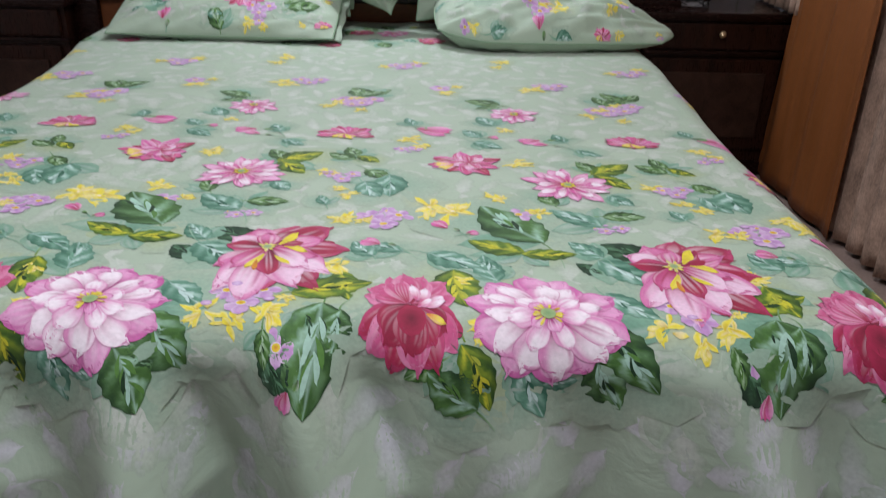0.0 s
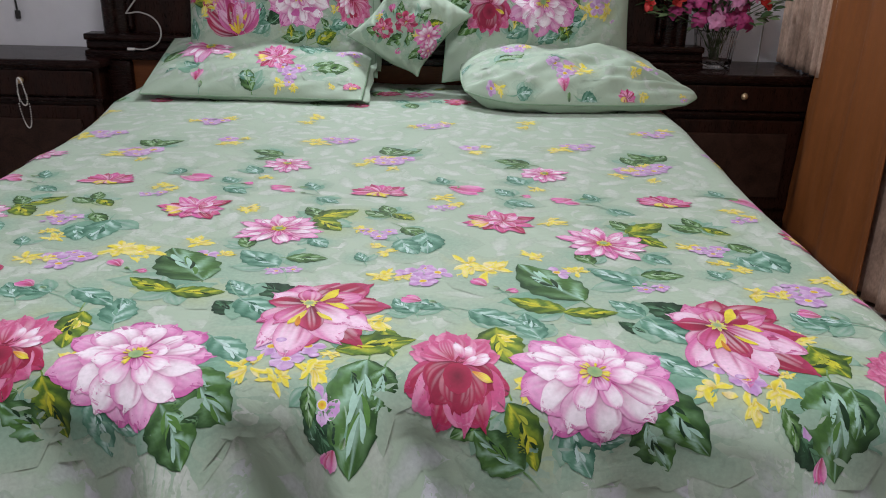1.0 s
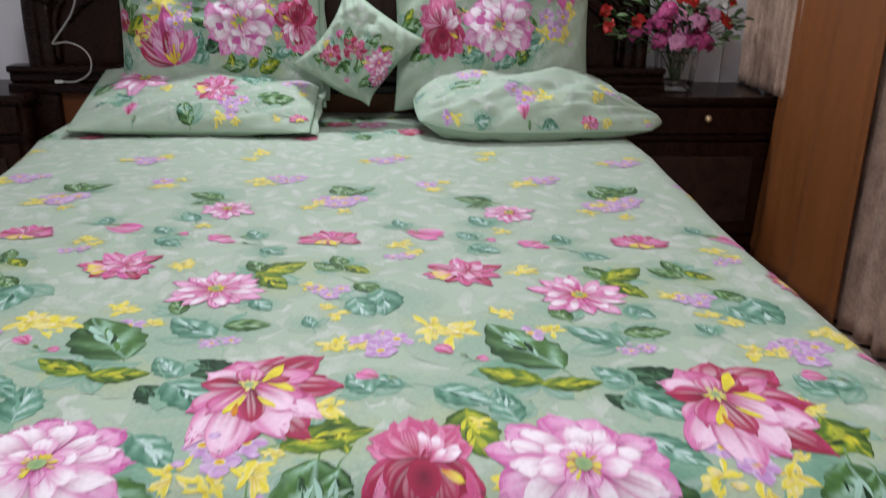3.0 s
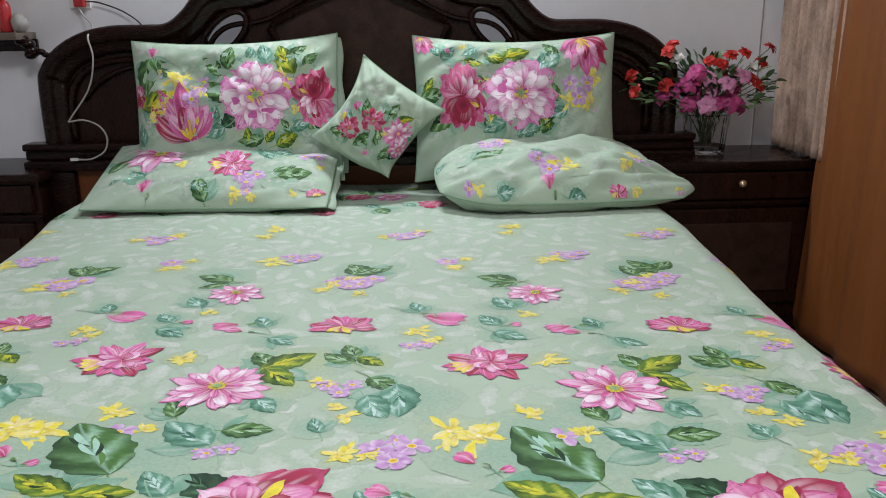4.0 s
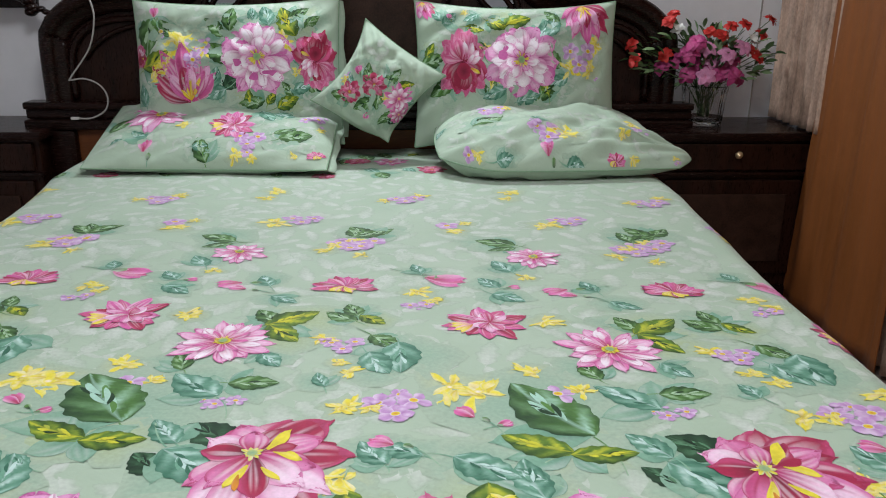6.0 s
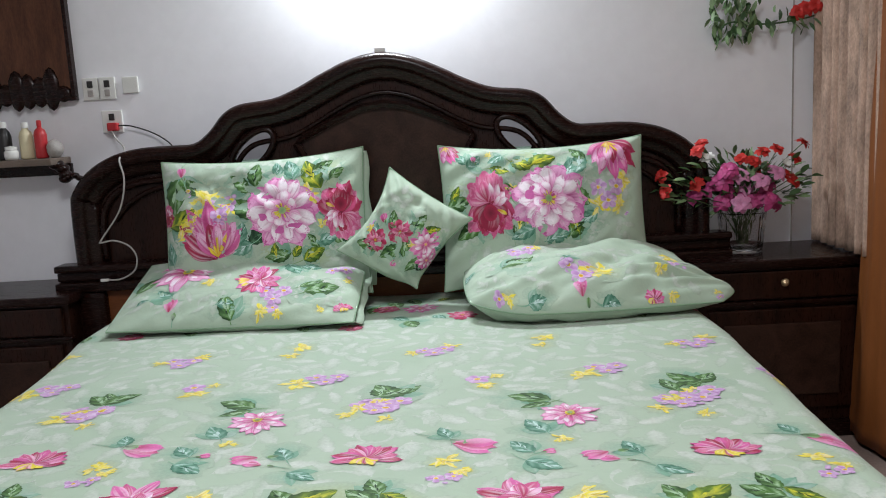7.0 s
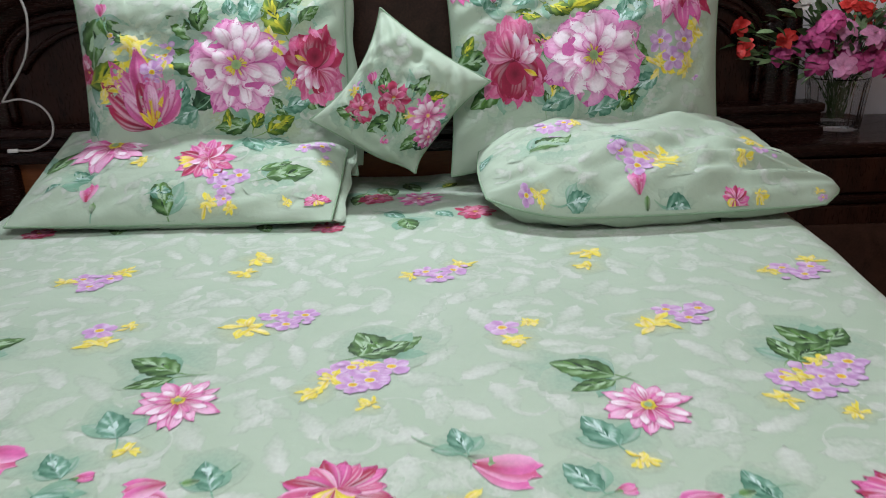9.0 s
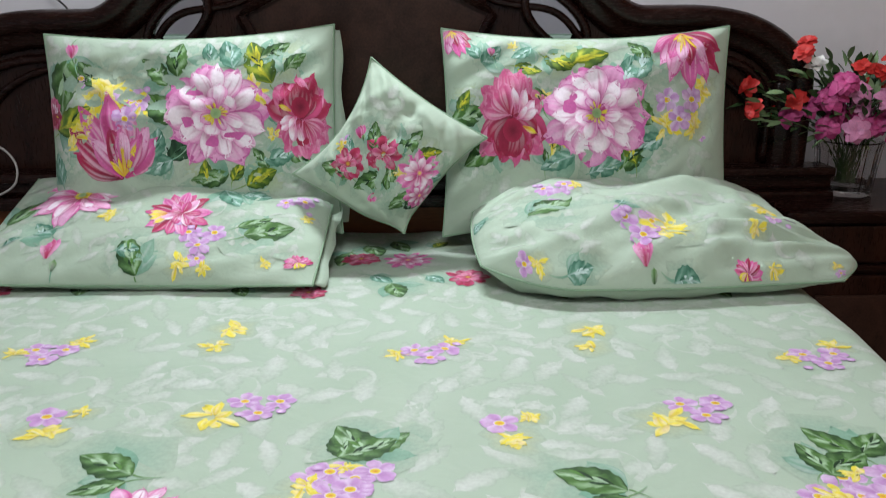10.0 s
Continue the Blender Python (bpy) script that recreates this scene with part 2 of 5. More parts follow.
crown = [(0.0, HB + 0.08), (0.0, HB - 0.01), (-0.012, HB - 0.028), (-0.032, HB - 0.032), (-0.05, HB - 0.02), (-0.058, HB - 0.002), (-0.075, HB - 0.004),
         (-0.09, HB + 0.01), (-0.095, HB + 0.03), (-0.095, HB + 0.08)]
part("crown_moulding", sweep_profile(bmesh.new(), top_line, crown), M_DARK, headboard, "thick rounded dark moulding", True)
inner = [(x * 0.90 + HX * 0.10, z - 0.125) for x, z in top_line if abs(x - HX) < 1.085]
part("inner_bead", sweep_profile(bmesh.new(), inner, [(0, HB + 0.03), (0.0, HB + 0.012), (-0.008, HB + 0.004), (-0.018, HB + 0.012), (-0.018, HB + 0.03)]), M_DARK, headboard, "", True)
PANEL = [(-0.33, 1.09), (-0.30, 1.115), (-0.19, 1.165), (-0.08, 1.205), (0.0, 1.214), (0.08, 1.205), (0.19, 1.165), (0.30, 1.115), (0.33, 1.09), (0.235, 0.92), (0.20, 0.72), (-0.20, 0.72), (-0.235, 0.92)]
panel_line = [(HX + x * 0.93, z) for x, z in PANEL]
part("panel", extrude_outline(bmesh.new(), panel_line, HB + 0.012, HB + 0.03), M_PANEL, headboard, "burl veneer centre panel")
part("panel_frame", sweep_profile(bmesh.new(), panel_line, [(0.012, HB + 0.03), (0.012, HB - 0.002), (0.0, HB - 0.012), (-0.014, HB - 0.004), (-0.014, HB + 0.03)], True), M_DARK, headboard)
for side in (-1, 1):
    # oval mirror in a carved ring
    ex, ez = HX + side * 0.462, 1.075
    ring = [(ex + 0.05 * math.cos(a) - side * 0.045 * math.sin(a), ez + 0.062 * math.sin(a) - 0.0 * math.cos(a)) for a in [2 * math.pi * k / 28 for k in range(28)]]
    part("mirror", extrude_outline(bmesh.new(), ring, HB + 0.016, HB + 0.024), M_MIRROR, headboard, "small oval mirror inset")
    part("mirror_ring", sweep_profile(bmesh.new(), ring, [(0.0, HB + 0.024), (0.0, HB + 0.004), (-0.012, HB - 0.006), (-0.022, HB + 0.008), (-0.022, HB + 0.024)], True), M_DARK, headboard, "", True)
    ring2 = [(HX + side * (0.52 + 0.022 * math.cos(a)), 1.02 + 0.03 * math.sin(a)) for a in [2 * math.pi * k / 20 for k in range(20)]]
    part("mirror", extrude_outline(bmesh.new(), ring2, HB + 0.016, HB + 0.024), M_MIRROR, headboard, "small oval mirror inset")
    # side panel and its arch
    arch = [(HX + side * x, z) for x, z in ((0.66, 0.72), (0.66, 0.93), (0.71, 0.975), (0.82, 0.99), (0.93, 0.965), (0.99, 0.91), (1.01, 0.84), (1.01, 0.72))]
    arch = [(v.x, v.y) for v in smooth_line([(x, z, 0) for x, z in arch], 4)]
    part("side_arch", sweep_profile(bmesh.new(), arch, [(0.01, HB + 0.03), (0.01, HB + 0.01), (0, HB), (-0.014, HB + 0.008), (-0.014, HB + 0.03)]), M_DARK, headboard, "", True)
    # stepped ledge
    x0, x1 = sorted((HX + side * 0.0, HX + side * 1.175))
    for z0, z1, dep in ((0.69, 0.715, 0.055), (0.655, 0.69, 0.035), (0.62, 0.655, 0.06)):
        boxed("ledge", (x0, HB - dep, z0, x1, HB + 0.025, z1), M_DARK, headboard, 0.008)
    # corner bracket
    bx = HX + side * 1.055
    boxed("bracket", (bx - 0.05, HB - 0.06, 0.30, bx + 0.05, HB + 0.02, 0.62), M_DARK, headboard, 0.02)
part("peak_clip", box(bmesh.new(), HX - 0.018, HB + 0.0, 1.384, HX + 0.018, HB + 0.03, 1.40, 0.003), M_WHITE, headboard, "small white plastic clip")
boxed("head_rail", (HX - 1.09, HB - 0.03, 0.40, HX + 1.09, HB + 0.025, 0.62), M_ORANGEWOOD, bed, 0.006, "lighter orange brown rail")
for side in (-1, 1):
    boxed("side_rail", (HX + side * 0.86 - 0.02, 0.0, 0.16, HX + side * 0.86 + 0.02, 2.19, 0.36), M_DARKV, bed, 0.006)
boxed("foot_rail", (HX - 0.86, -0.045, 0.12, HX + 0.86, -0.005, 0.36), M_DARKV, bed, 0.006)
for sx in (-0.83, 0.83):
    for sy in (0.04, 2.1):
        boxed("leg", (HX + sx - 0.04, sy - 0.04, 0.0, HX + sx + 0.04, sy + 0.04, 0.16), M_DARK, bed, 0.008)
mattress = thing("mattress", "thick mattress hidden under a printed sheet", "mattress", HX, 1.0, 0.30)
boxed("mattress_body", (-0.93, -0.04, 0.30, 0.745, 2.18, 0.535), M_WHITE, mattress, 0.04)

# ---- bedsheet ----
XR, YF, EDGE = 0.825, -0.075, 0.075


def overhang(s, flare):
    """Out and down for an arc length s past the start of a rounded edge."""
    t = np.clip(s, 0, EDGE * math.pi / 2)
    rest = np.clip(s - EDGE * math.pi / 2, 0, None)
    return EDGE * np.sin(t / EDGE) + rest * flare, EDGE * (1 - np.cos(t / EDGE)) + rest * math.sqrt(1 - flare * flare)


FOLDS = ((-0.10, 0.055, 0.12), (-0.335, 0.05, 0.11), (0.12, 0.07, 0.04), (0.475, 0.06, 0.09), (0.72, 0.06, 0.07), (-0.62, 0.08, 0.09), (-0.84, 0.06, 0.07))


def sheet_point(u, v):
    """Where the point (u across, v along) of the cloth lies."""
    u, v = np.asarray(u, float), np.asarray(v, float)
    xl = -1.005 - 0.07 * np.clip((v - 1.15) / 0.6, 0, 1) ** 2
    xr = XR + 0.045 * np.clip((v - 0.8) / 0.8, 0, 1)
    sr, sl, sf = u - (xr - EDGE), (xl + EDGE) - u, (YF + EDGE) - v
    orr, dr = overhang(np.clip(sr, 0, None), 0.05)
    ol, dl = overhang(np.clip(sl, 0, None), 0.05)
    of, df = overhang(np.clip(sf, 0, None), 0.20)
    x = np.where(sr > 0, xr - EDGE + orr, np.where(sl > 0, xl + EDGE - ol, u))
    y = np.where(sf > 0, YF + EDGE - of, v)
    grow = np.clip((sf - 0.02) / 0.24, 0, 1) ** 0.9
    fold = sum(a * np.exp(-((u - c - 0.10 * grow * (1 if c > -0.2 else 0.6)) / (w * (0.55 + 0.9 * grow))) ** 2) for c, w, a in FOLDS)
    valley = sum(0.25 * a * np.exp(-((u - c - 1.5 * w - 0.10 * grow) / (0.6 * w)) ** 2) for c, w, a in FOLDS)
    y = y - grow * (fold - valley) + 0.012 * grow * np.sin(u * 37 + 1) - 0.03 * u
    side = np.clip((np.maximum(sr, sl) - 0.05) / 0.3, 0, 1)
    x = x + np.sign(u) * side * 0.03 * (1 + np.sin(v * 17 + 0.6 * np.sin(v * 7)))
    d = ((dr + dl) ** 4 + df ** 4) ** 0.25
    flat = np.exp(-np.clip(np.maximum(np.maximum(sr, sl), sf), 0, None) * 20)
    wav = 0.0022 * np.sin(u * 9 + 1.3 * np.sin(v * 5)) + 0.0016 * np.sin(v * 13 + 2 * np.sin(u * 6 + 1))
    crease = 0.004 * np.exp(-((u - 0.055) / 0.03) ** 2) + 0.0035 * np.exp(-((v - 0.98 + 0.02 * u) / 0.03) ** 2) + 0.002 * np.exp(-((u + 0.52) / 0.03) ** 2)
    return np.stack([x, y, 0.55 - d + flat * (wav + crease)], -1)


def surface_normal(f, u, v, e=0.002):
    du, dv = f(u + e, v) - f(u - e, v), f(u, v + e) - f(u, v - e)
    n = np.cross(du, dv)
    return n / np.maximum(np.linalg.norm(n, axis=-1, keepdims=True), 1e-9)


def grid_faces(nu, nv):
    return [(j * nu + i, j * nu + i + 1, (j + 1) * nu + i + 1, (j + 1) * nu + i) for j in range(nv - 1) for i in range(nu - 1)]


NU, U0, U1 = 270, -1.40, 1.16
VLINES = np.concatenate([np.linspace(-0.58, -0.18, 50)[:-1], np.linspace(-0.18, 0.03, 70)[:-1], np.linspace(0.03, 2.19, 210)])
NV = len(VLINES)
gu, gv = np.meshgrid(np.linspace(U0, U1, NU), VLINES)
sheet_grid = sheet_point(gu, gv)


def on_sheet(u, v):
    """The sheet's surface as meshed."""
    a, b = np.clip((np.asarray(u) - U0) / (U1 - U0) * (NU - 1), 0, NU - 1.001), np.clip(np.interp(v, VLINES, np.arange(NV)), 0, NV - 1.001)
    i, j = a.astype(int), b.astype(int)
    s, t = (a - i)[..., None], (b - j)[..., None]
    return (sheet_grid[j, i] * (1 - s) + sheet_grid[j, i + 1] * s) * (1 - t) + (sheet_grid[j + 1, i] * (1 - s) + sheet_grid[j + 1, i + 1] * s) * t


bedsheet = thing("bedsheet", "mint green cotton bedsheet printed with pink flowers, draped over the mattress", "bedsheet", HX, 1.0, 0.53)
raw_part("sheet_cloth", sheet_grid.reshape(-1, 3), grid_faces(NU, NV), M_SHEET, bedsheet, True, None, np.stack([gu.ravel(), gv.ravel()], -1))


# ---- pillows ----
PILLOW_GRID = 100


def pillow_surface(w, h, t, seed, pinch=0.05, squash=2.6, ear=0.0, round_end=0.0, blunt=0.0, wrinkle=1.0):
    """A stuffed pillow's two faces as a function of (a, b, side), a and b from -1 to 1."""
    rnd = random.Random(seed)
    k = [(rnd.uniform(2, 6), rnd.uniform(2, 6), rnd.uniform(0, 6), rnd.uniform(0.3, 1.0)) for _ in range(5)]
    creases = [(rnd.uniform(-1, 1), rnd.uniform(-1, 1), rnd.uniform(0, math.pi), rnd.uniform(0.25, 0.6), rnd.uniform(0.05, 0.09), rnd.choice((-1, 1)) * rnd.uniform(0.5, 1)) for _ in range(int(26 * wrinkle))]

    def f(a, b, side=1.0):
        a, b = np.asarray(a, float), np.asarray(b, float)
        x = a * w / 2 * (1 - 0.45 * pinch * (1 - b * b) * np.abs(a) ** 3)
        y = b * h / 2 * (1 - pinch * 1.4 * (1 - a * a) * np.abs(b) ** 3)
        if round_end:
            y = y * (1 - round_end * np.clip((-a - 0.45) / 0.55, 0, 1) ** 2) - 0.14 * round_end * h * np.clip((a - 0.62) / 0.38, 0, 1) ** 1.5 * (b + 1) / 2
        if blunt:
            pull = blunt * w * np.exp(-((a + 1) ** 2 + (b + 1) ** 2) / 0.35)
            x, y = x + pull, y + pull
        x = x + ear * np.exp(-((a - 1) / 0.22) ** 2 - ((b + 0.62) / 0.40) ** 2)
        body = np.clip(1 - np.abs(a) ** squash, 0, 1) ** 0.62 * np.clip(1 - np.abs(b) ** squash, 0, 1) ** 0.62
        wr = sum(q * np.sin(a * p1 * 1.6 + p3 + np.sin(b * p2)) * np.sin(b * p2 * 1.3 + p3) for p1, p2, p3, q in k)
        near = np.clip(np.maximum(np.abs(a), np.abs(b)) * 2 - 1, 0, 1)
        fold = 0.0
        for ca, cb, turn, ln, wd, amp in creases:
            p, q = (a - ca) * math.cos(turn) + (b - cb) * math.sin(turn), (b - cb) * math.cos(turn) - (a - ca) * math.sin(turn)
            fold = fold + amp * np.exp(-(p / ln) ** 2 - ((q + 0.25 * p * p) / wd) ** 2)
        gather = 0.0
        if ear:
            ang, dist = np.arctan2(b + 0.5, 1.15 - a), np.hypot(b + 0.5, 1.15 - a)
            gather = 0.011 * np.sin(ang * 15 + 1.5 * np.sin(dist * 4)) * np.exp(-((dist - 0.55) / 0.45) ** 2)
        z = side * (t / 2 * body * (1 + 0.07 * wr) + body * (0.010 * fold + gather) + 0.004 * near * (1 - near) * 4 * np.sin(17 * a - 11 * b + seed + 2 * np.sin(5 * b)))
        return np.stack([x, y, z], -1)
    return f


def make_pillow(name, label, w, h, t, m, seed, pinch=0.05, group="", squash=2.6, ear=0.0, **shape):
    f = pillow_surface(w, h, t, seed, pinch, squash, ear, **shape)
    ob = new(name)
    ob.matrix_basis = m
    tagged(ob, label, "cushion" if "cushion" in name else "pillow", group)
    n = PILLOW_GRID
    lin = np.sin(np.linspace(-1, 1, n) * math.pi / 2)
    a, b = np.meshgrid(lin, lin)
    a, b = a.ravel(), b.ravel()
    bm = bmesh.new()
    for side in (1.0, -1.0):
        vs = [bm.verts.new(p) for p in f(a, b, side)]
        for q in grid_faces(n, n):
            bm.faces.new([vs[i] for i in q])
    bmesh.ops.remove_doubles(bm, verts=bm.verts[:], dist=0.0004)
    uv = bm.loops.layers.uv.new("UVMap")
    for face in bm.faces:
        for loop in face.loops:
            loop[uv].uv = (loop.vert.co.x + seed, loop.vert.co.y)
    body = part("pillowcase", bm, M_SHEET, ob, "", True)
    body.matrix_parent_inverse = Matrix()
    rim = [f(x, y) for x, y in [(s, -1) for s in lin] + [(1, s) for s in lin[1:]] + [(-s, 1) for s in lin[1:]] + [(-1, -s) for s in lin[1:]]]
    piping = part("piping", tube(bmesh.new(), [tuple(p) for p in rim], 0.0028, 6), M_PIPING, ob, "darker green sewn edge", True)
    piping.matrix_parent_inverse = Matrix()
    return ob, f


def stand(x, y, z, lean, turn=0.0, spin=0.0):
    """A pose for a pillow that stands up and leans back."""
    return pose(x, y, z, 90 - lean, 0, turn) @ pose(0, 0, 0, 0, 0, spin)


BACK = "pillows standing against the headboard"
FRONT = "pillows lying on the sheet"
back_left, f_bl = make_pillow("pillow", "standing green pillow with large pink and crimson printed flowers", 0.68, 0.49, 0.15, stand(-0.51, 2.085, 0.826, 14, 0, 1.5), 3, 0.07, BACK, 3.2)
back_right, f_br = make_pillow("pillow", "standing green pillow with a flower at its upper corner", 0.68, 0.49, 0.15, stand(0.415, 2.085, 0.824, 14, 0, 0), 5, 0.085, BACK, 3.2)
front_left, f_fl = make_pillow("pillow", "flat green pillow with small scattered printed flowers", 0.75, 0.43, 0.13, pose(-0.565, 1.955, 0.638, 18, 0, -2), 7, -0.01, FRONT, 2.6, wrinkle=0.8)
front_right, f_fr = make_pillow("pillow", "plump wrinkled green pillow with a loose corner flap", 0.69, 0.40, 0.175, pose(0.492, 1.87, 0.634, 13, 0, 2), 11, -0.06, FRONT, 3.0, 0.085, round_end=0.42, wrinkle=1.6)
cushion, f_cu = make_pillow("cushion", "small square green cushion standing on its corner", 0.318, 0.318, 0.12, stand(-0.045, 1.99, 0.79, 15, 0, 55), 13, 0.16, blunt=0.10)


def hem_flap(owner, x0, x1, y0, y1, z):
    """The loose inner end of a pillowcase, showing past the pillow's edge."""
    n = 24
    verts = [(x0 + (x1 - x0) * i / 3 + 0.004 * math.sin(j * 0.7), y0 + (y1 - y0) * j / (n - 1), z - 0.004 * i + 0.003 * math.sin(j * 1.1 + i)) for j in range(n) for i in range(4)]
    uvs = [(v[0] + 3, v[1]) for v in verts]
    ob = raw_part("hem_flap", verts, grid_faces(4, n), M_SHEET, owner, True, None, uvs, "loose pale green inner hem")
    ob.matrix_parent_inverse = Matrix()
    ob.modifiers.new("thick", "SOLIDIFY").thickness = 0.002


hem_flap(back_left, 0.31, 0.352, -0.22, 0.236, -0.012)
hem_flap(front_left, 0.34, 0.395, -0.19, 0.12, -0.012)


# ---- nightstands ----
def make_nightstand(x0, x1, label):
    y0, y1, top = 2.065, 2.41, 0.632
    ob = thing("nightstand", label, "nightstand", (x0 + x1) / 2, (y0 + y1) / 2, 0, "nightstands beside the bed")
    boxed("top", (x0 - 0.02, y0 - 0.02, top - 0.03, x1 + 0.02, y1, top), M_DARK, ob, 0.01)
    boxed("body", (x0, y0 + 0.012, 0.06, x1, y1, top - 0.03), M_DARKV, ob, 0.004)
    drawer = boxed("drawer", (x0 + 0.02, y0 - 0.006, top - 0.135, x1 - 0.02, y0 + 0.014, top - 0.04), M_DARKV, ob, 0.006)
    boxed("waist_moulding", (x0 - 0.01, y0 - 0.012, top - 0.155, x1 + 0.01, y0 + 0.02, top - 0.14), M_DARK, ob, 0.005)
    door = boxed("door", (x0 + 0.03, y0 - 0.004, 0.11, x1 - 0.03, y0 + 0.014, top - 0.17), M_DARKV, ob, 0.006)
    boxed("door_panel", (x0 + 0.08, y0 - 0.012, 0.16, x1 - 0.08, y0 - 0.002, top - 0.22), M_PANEL, door, 0.005)
    boxed("plinth", (x0 - 0.005, y0, 0.0, x1 + 0.005, y1, 0.06), M_DARK, ob, 0.006)
    knob = lathe(bmesh.new(), [(0.0, 0.0), (0.006, 0.0), (0.006, 0.01), (0.011, 0.014), (0.0135, 0.02), (0.011, 0.026), (0.0, 0.029)], 16, pose((x0 + x1) / 2, y0 - 0.006, 0.556, 90))
    part("knob", knob, M_BRASS, drawer, "pale brass knob", True)
    return ob


make_nightstand(0.925, 1.475, "dark wooden nightstand holding a flower vase")
make_nightstand(-1.76, -1.20, "dark wooden nightstand with beads on its knob")


# ---- curtains ----
def make_curtain(name, label, y0, y1, x, depth, waves, material, lean=0.0, seed=0, top=2.55, bottom=0.02):
    ob = thing(name, label, "curtain", x, (y0 + y1) / 2, bottom)
    ny, nz = 110, 50
    verts = []
    rnd = random.Random(seed)
    ph = rnd.uniform(0, 6)
    for j in range(nz):
        z = bottom + (top - bottom) * j / (nz - 1)
        for i in range(ny):
            s = i / (ny - 1)
            y = y0 + (y1 - y0) * s + lean * (0.8 - z) * s
            wob = math.sin(2 * math.pi * waves * s + ph + 0.35 * math.sin(z * 1.7 + seed)) + 0.35 * math.sin(2 * math.pi * waves * 2.3 * s + z)
            verts.append((x - depth * wob, y, z))
    cloth = raw_part("cloth", verts, grid_faces(ny, nz), material, ob)
    mod = cloth.modifiers.new("thick", "SOLIDIFY")
    mod.thickness = 0.003
    return ob


make_curtain("curtain", "beige crinkled curtain in soft vertical folds", 1.90, 2.40, 1.445, 0.014, 8, M_BEIGE, 0, 2, 2.55, 0.64)
make_curtain("curtain", "beige crinkled curtain in soft vertical folds", -0.6, 1.50, 1.475, 0.018, 24, M_BEIGE, 0, 4)
make_curtain("curtain", "smooth orange-brown satin curtain hanging between beige ones", 1.42, 2.0, 1.435, 0.010, 2.2, M_ORANGE, 0.10, 9)

# ---- printed flowers ----
WHITE, BLUSH, PINK, MAGENTA = (0.94, 0.82, 0.91), (0.84, 0.44, 0.67), (0.70, 0.13, 0.39), (0.46, 0.03, 0.16)
CRIMSON, MAROON, ROSE = (0.40, 0.018, 0.07), (0.17, 0.008, 0.03), (0.62, 0.10, 0.25)
LILAC, LILAC_PALE, YELLOW, GOLD, ORANGE = (0.56, 0.30, 0.60), (0.74, 0.58, 0.78), (0.84, 0.71, 0.05), (0.66, 0.48, 0.03), (0.70, 0.26, 0.02)
GREENS = {"g": ((0.010, 0.045, 0.012), (0.10, 0.25, 0.045), (0.42, 0.60, 0.40)), "t": ((0.04, 0.16, 0.10), (0.17, 0.38, 0.27), (0.58, 0.76, 0.72)),
          "y": ((0.014, 0.055, 0.010), (0.16, 0.29, 0.022), (0.66, 0.63, 0.04)), "d": ((0.006, 0.028, 0.012), (0.02, 0.08, 0.03), (0.10, 0.24, 0.13)),
          "h": ((0.010, 0.045, 0.015), (0.10, 0.25, 0.05), (0.42, 0.66, 0.55))}


class Print:
    """Flat shapes in cloth metres, one set for each printed motif, later laid on a surface."""

    def __init__(self, seed, gap=0.00006):
        self.gap = gap
        self.rnd = random.Random(seed)
        self.sets = []
        self.rank = 0
        self.shift = (0.0, 0.0)

    def begin(self, name, lift):
        self.rank += 1
        self.sets.append({"name": name, "p": [], "c": [], "o": [], "f": [], "n": 0})
        self.lift, self.step = lift + 0.000012 * (self.rank % 12), 0.0

    def add(self, xy, colour, rise=0.0):
        """A grid of points (nl, nw, 2) with colours (nl, nw, 3); each lies a hair above the last."""
        s = self.sets[-1]
        nl, nw = xy.shape[:2]
        self.step += self.gap
        s["p"].append(xy.reshape(-1, 2) + self.shift)
        s["c"].append(np.clip(colour, 0, 1).reshape(-1, 3))
        s["o"].append(np.full(nl * nw, self.lift + self.step + rise))
        q = np.array(grid_faces(nw, nl))
        tri = np.concatenate([q[:, [0, 1, 2]], q[:, [0, 2, 3]]])
        a, b, c = (xy.reshape(-1, 2)[tri[:, k]] for k in range(3))
        area = (b[:, 0] - a[:, 0]) * (c[:, 1] - a[:, 1]) - (b[:, 1] - a[:, 1]) * (c[:, 0] - a[:, 0])
        tri = np.where(area[:, None] < 0, tri[:, ::-1], tri)[np.abs(area) > 1e-9]
        s["f"].extend(map(tuple, (tri + s["n"]).tolist()))
        s["n"] += nl * nw


def lerp(a, b, t):
    t = np.asarray(t)[..., None]
    return np.asarray(a) * (1 - t) + np.asarray(b) * t


def place_shape(along, across, x, y, angle):
    c, s = math.cos(radians(angle)), math.sin(radians(angle))
    return np.stack([x + along * c - across * s, y + along * s + across * c], -1)


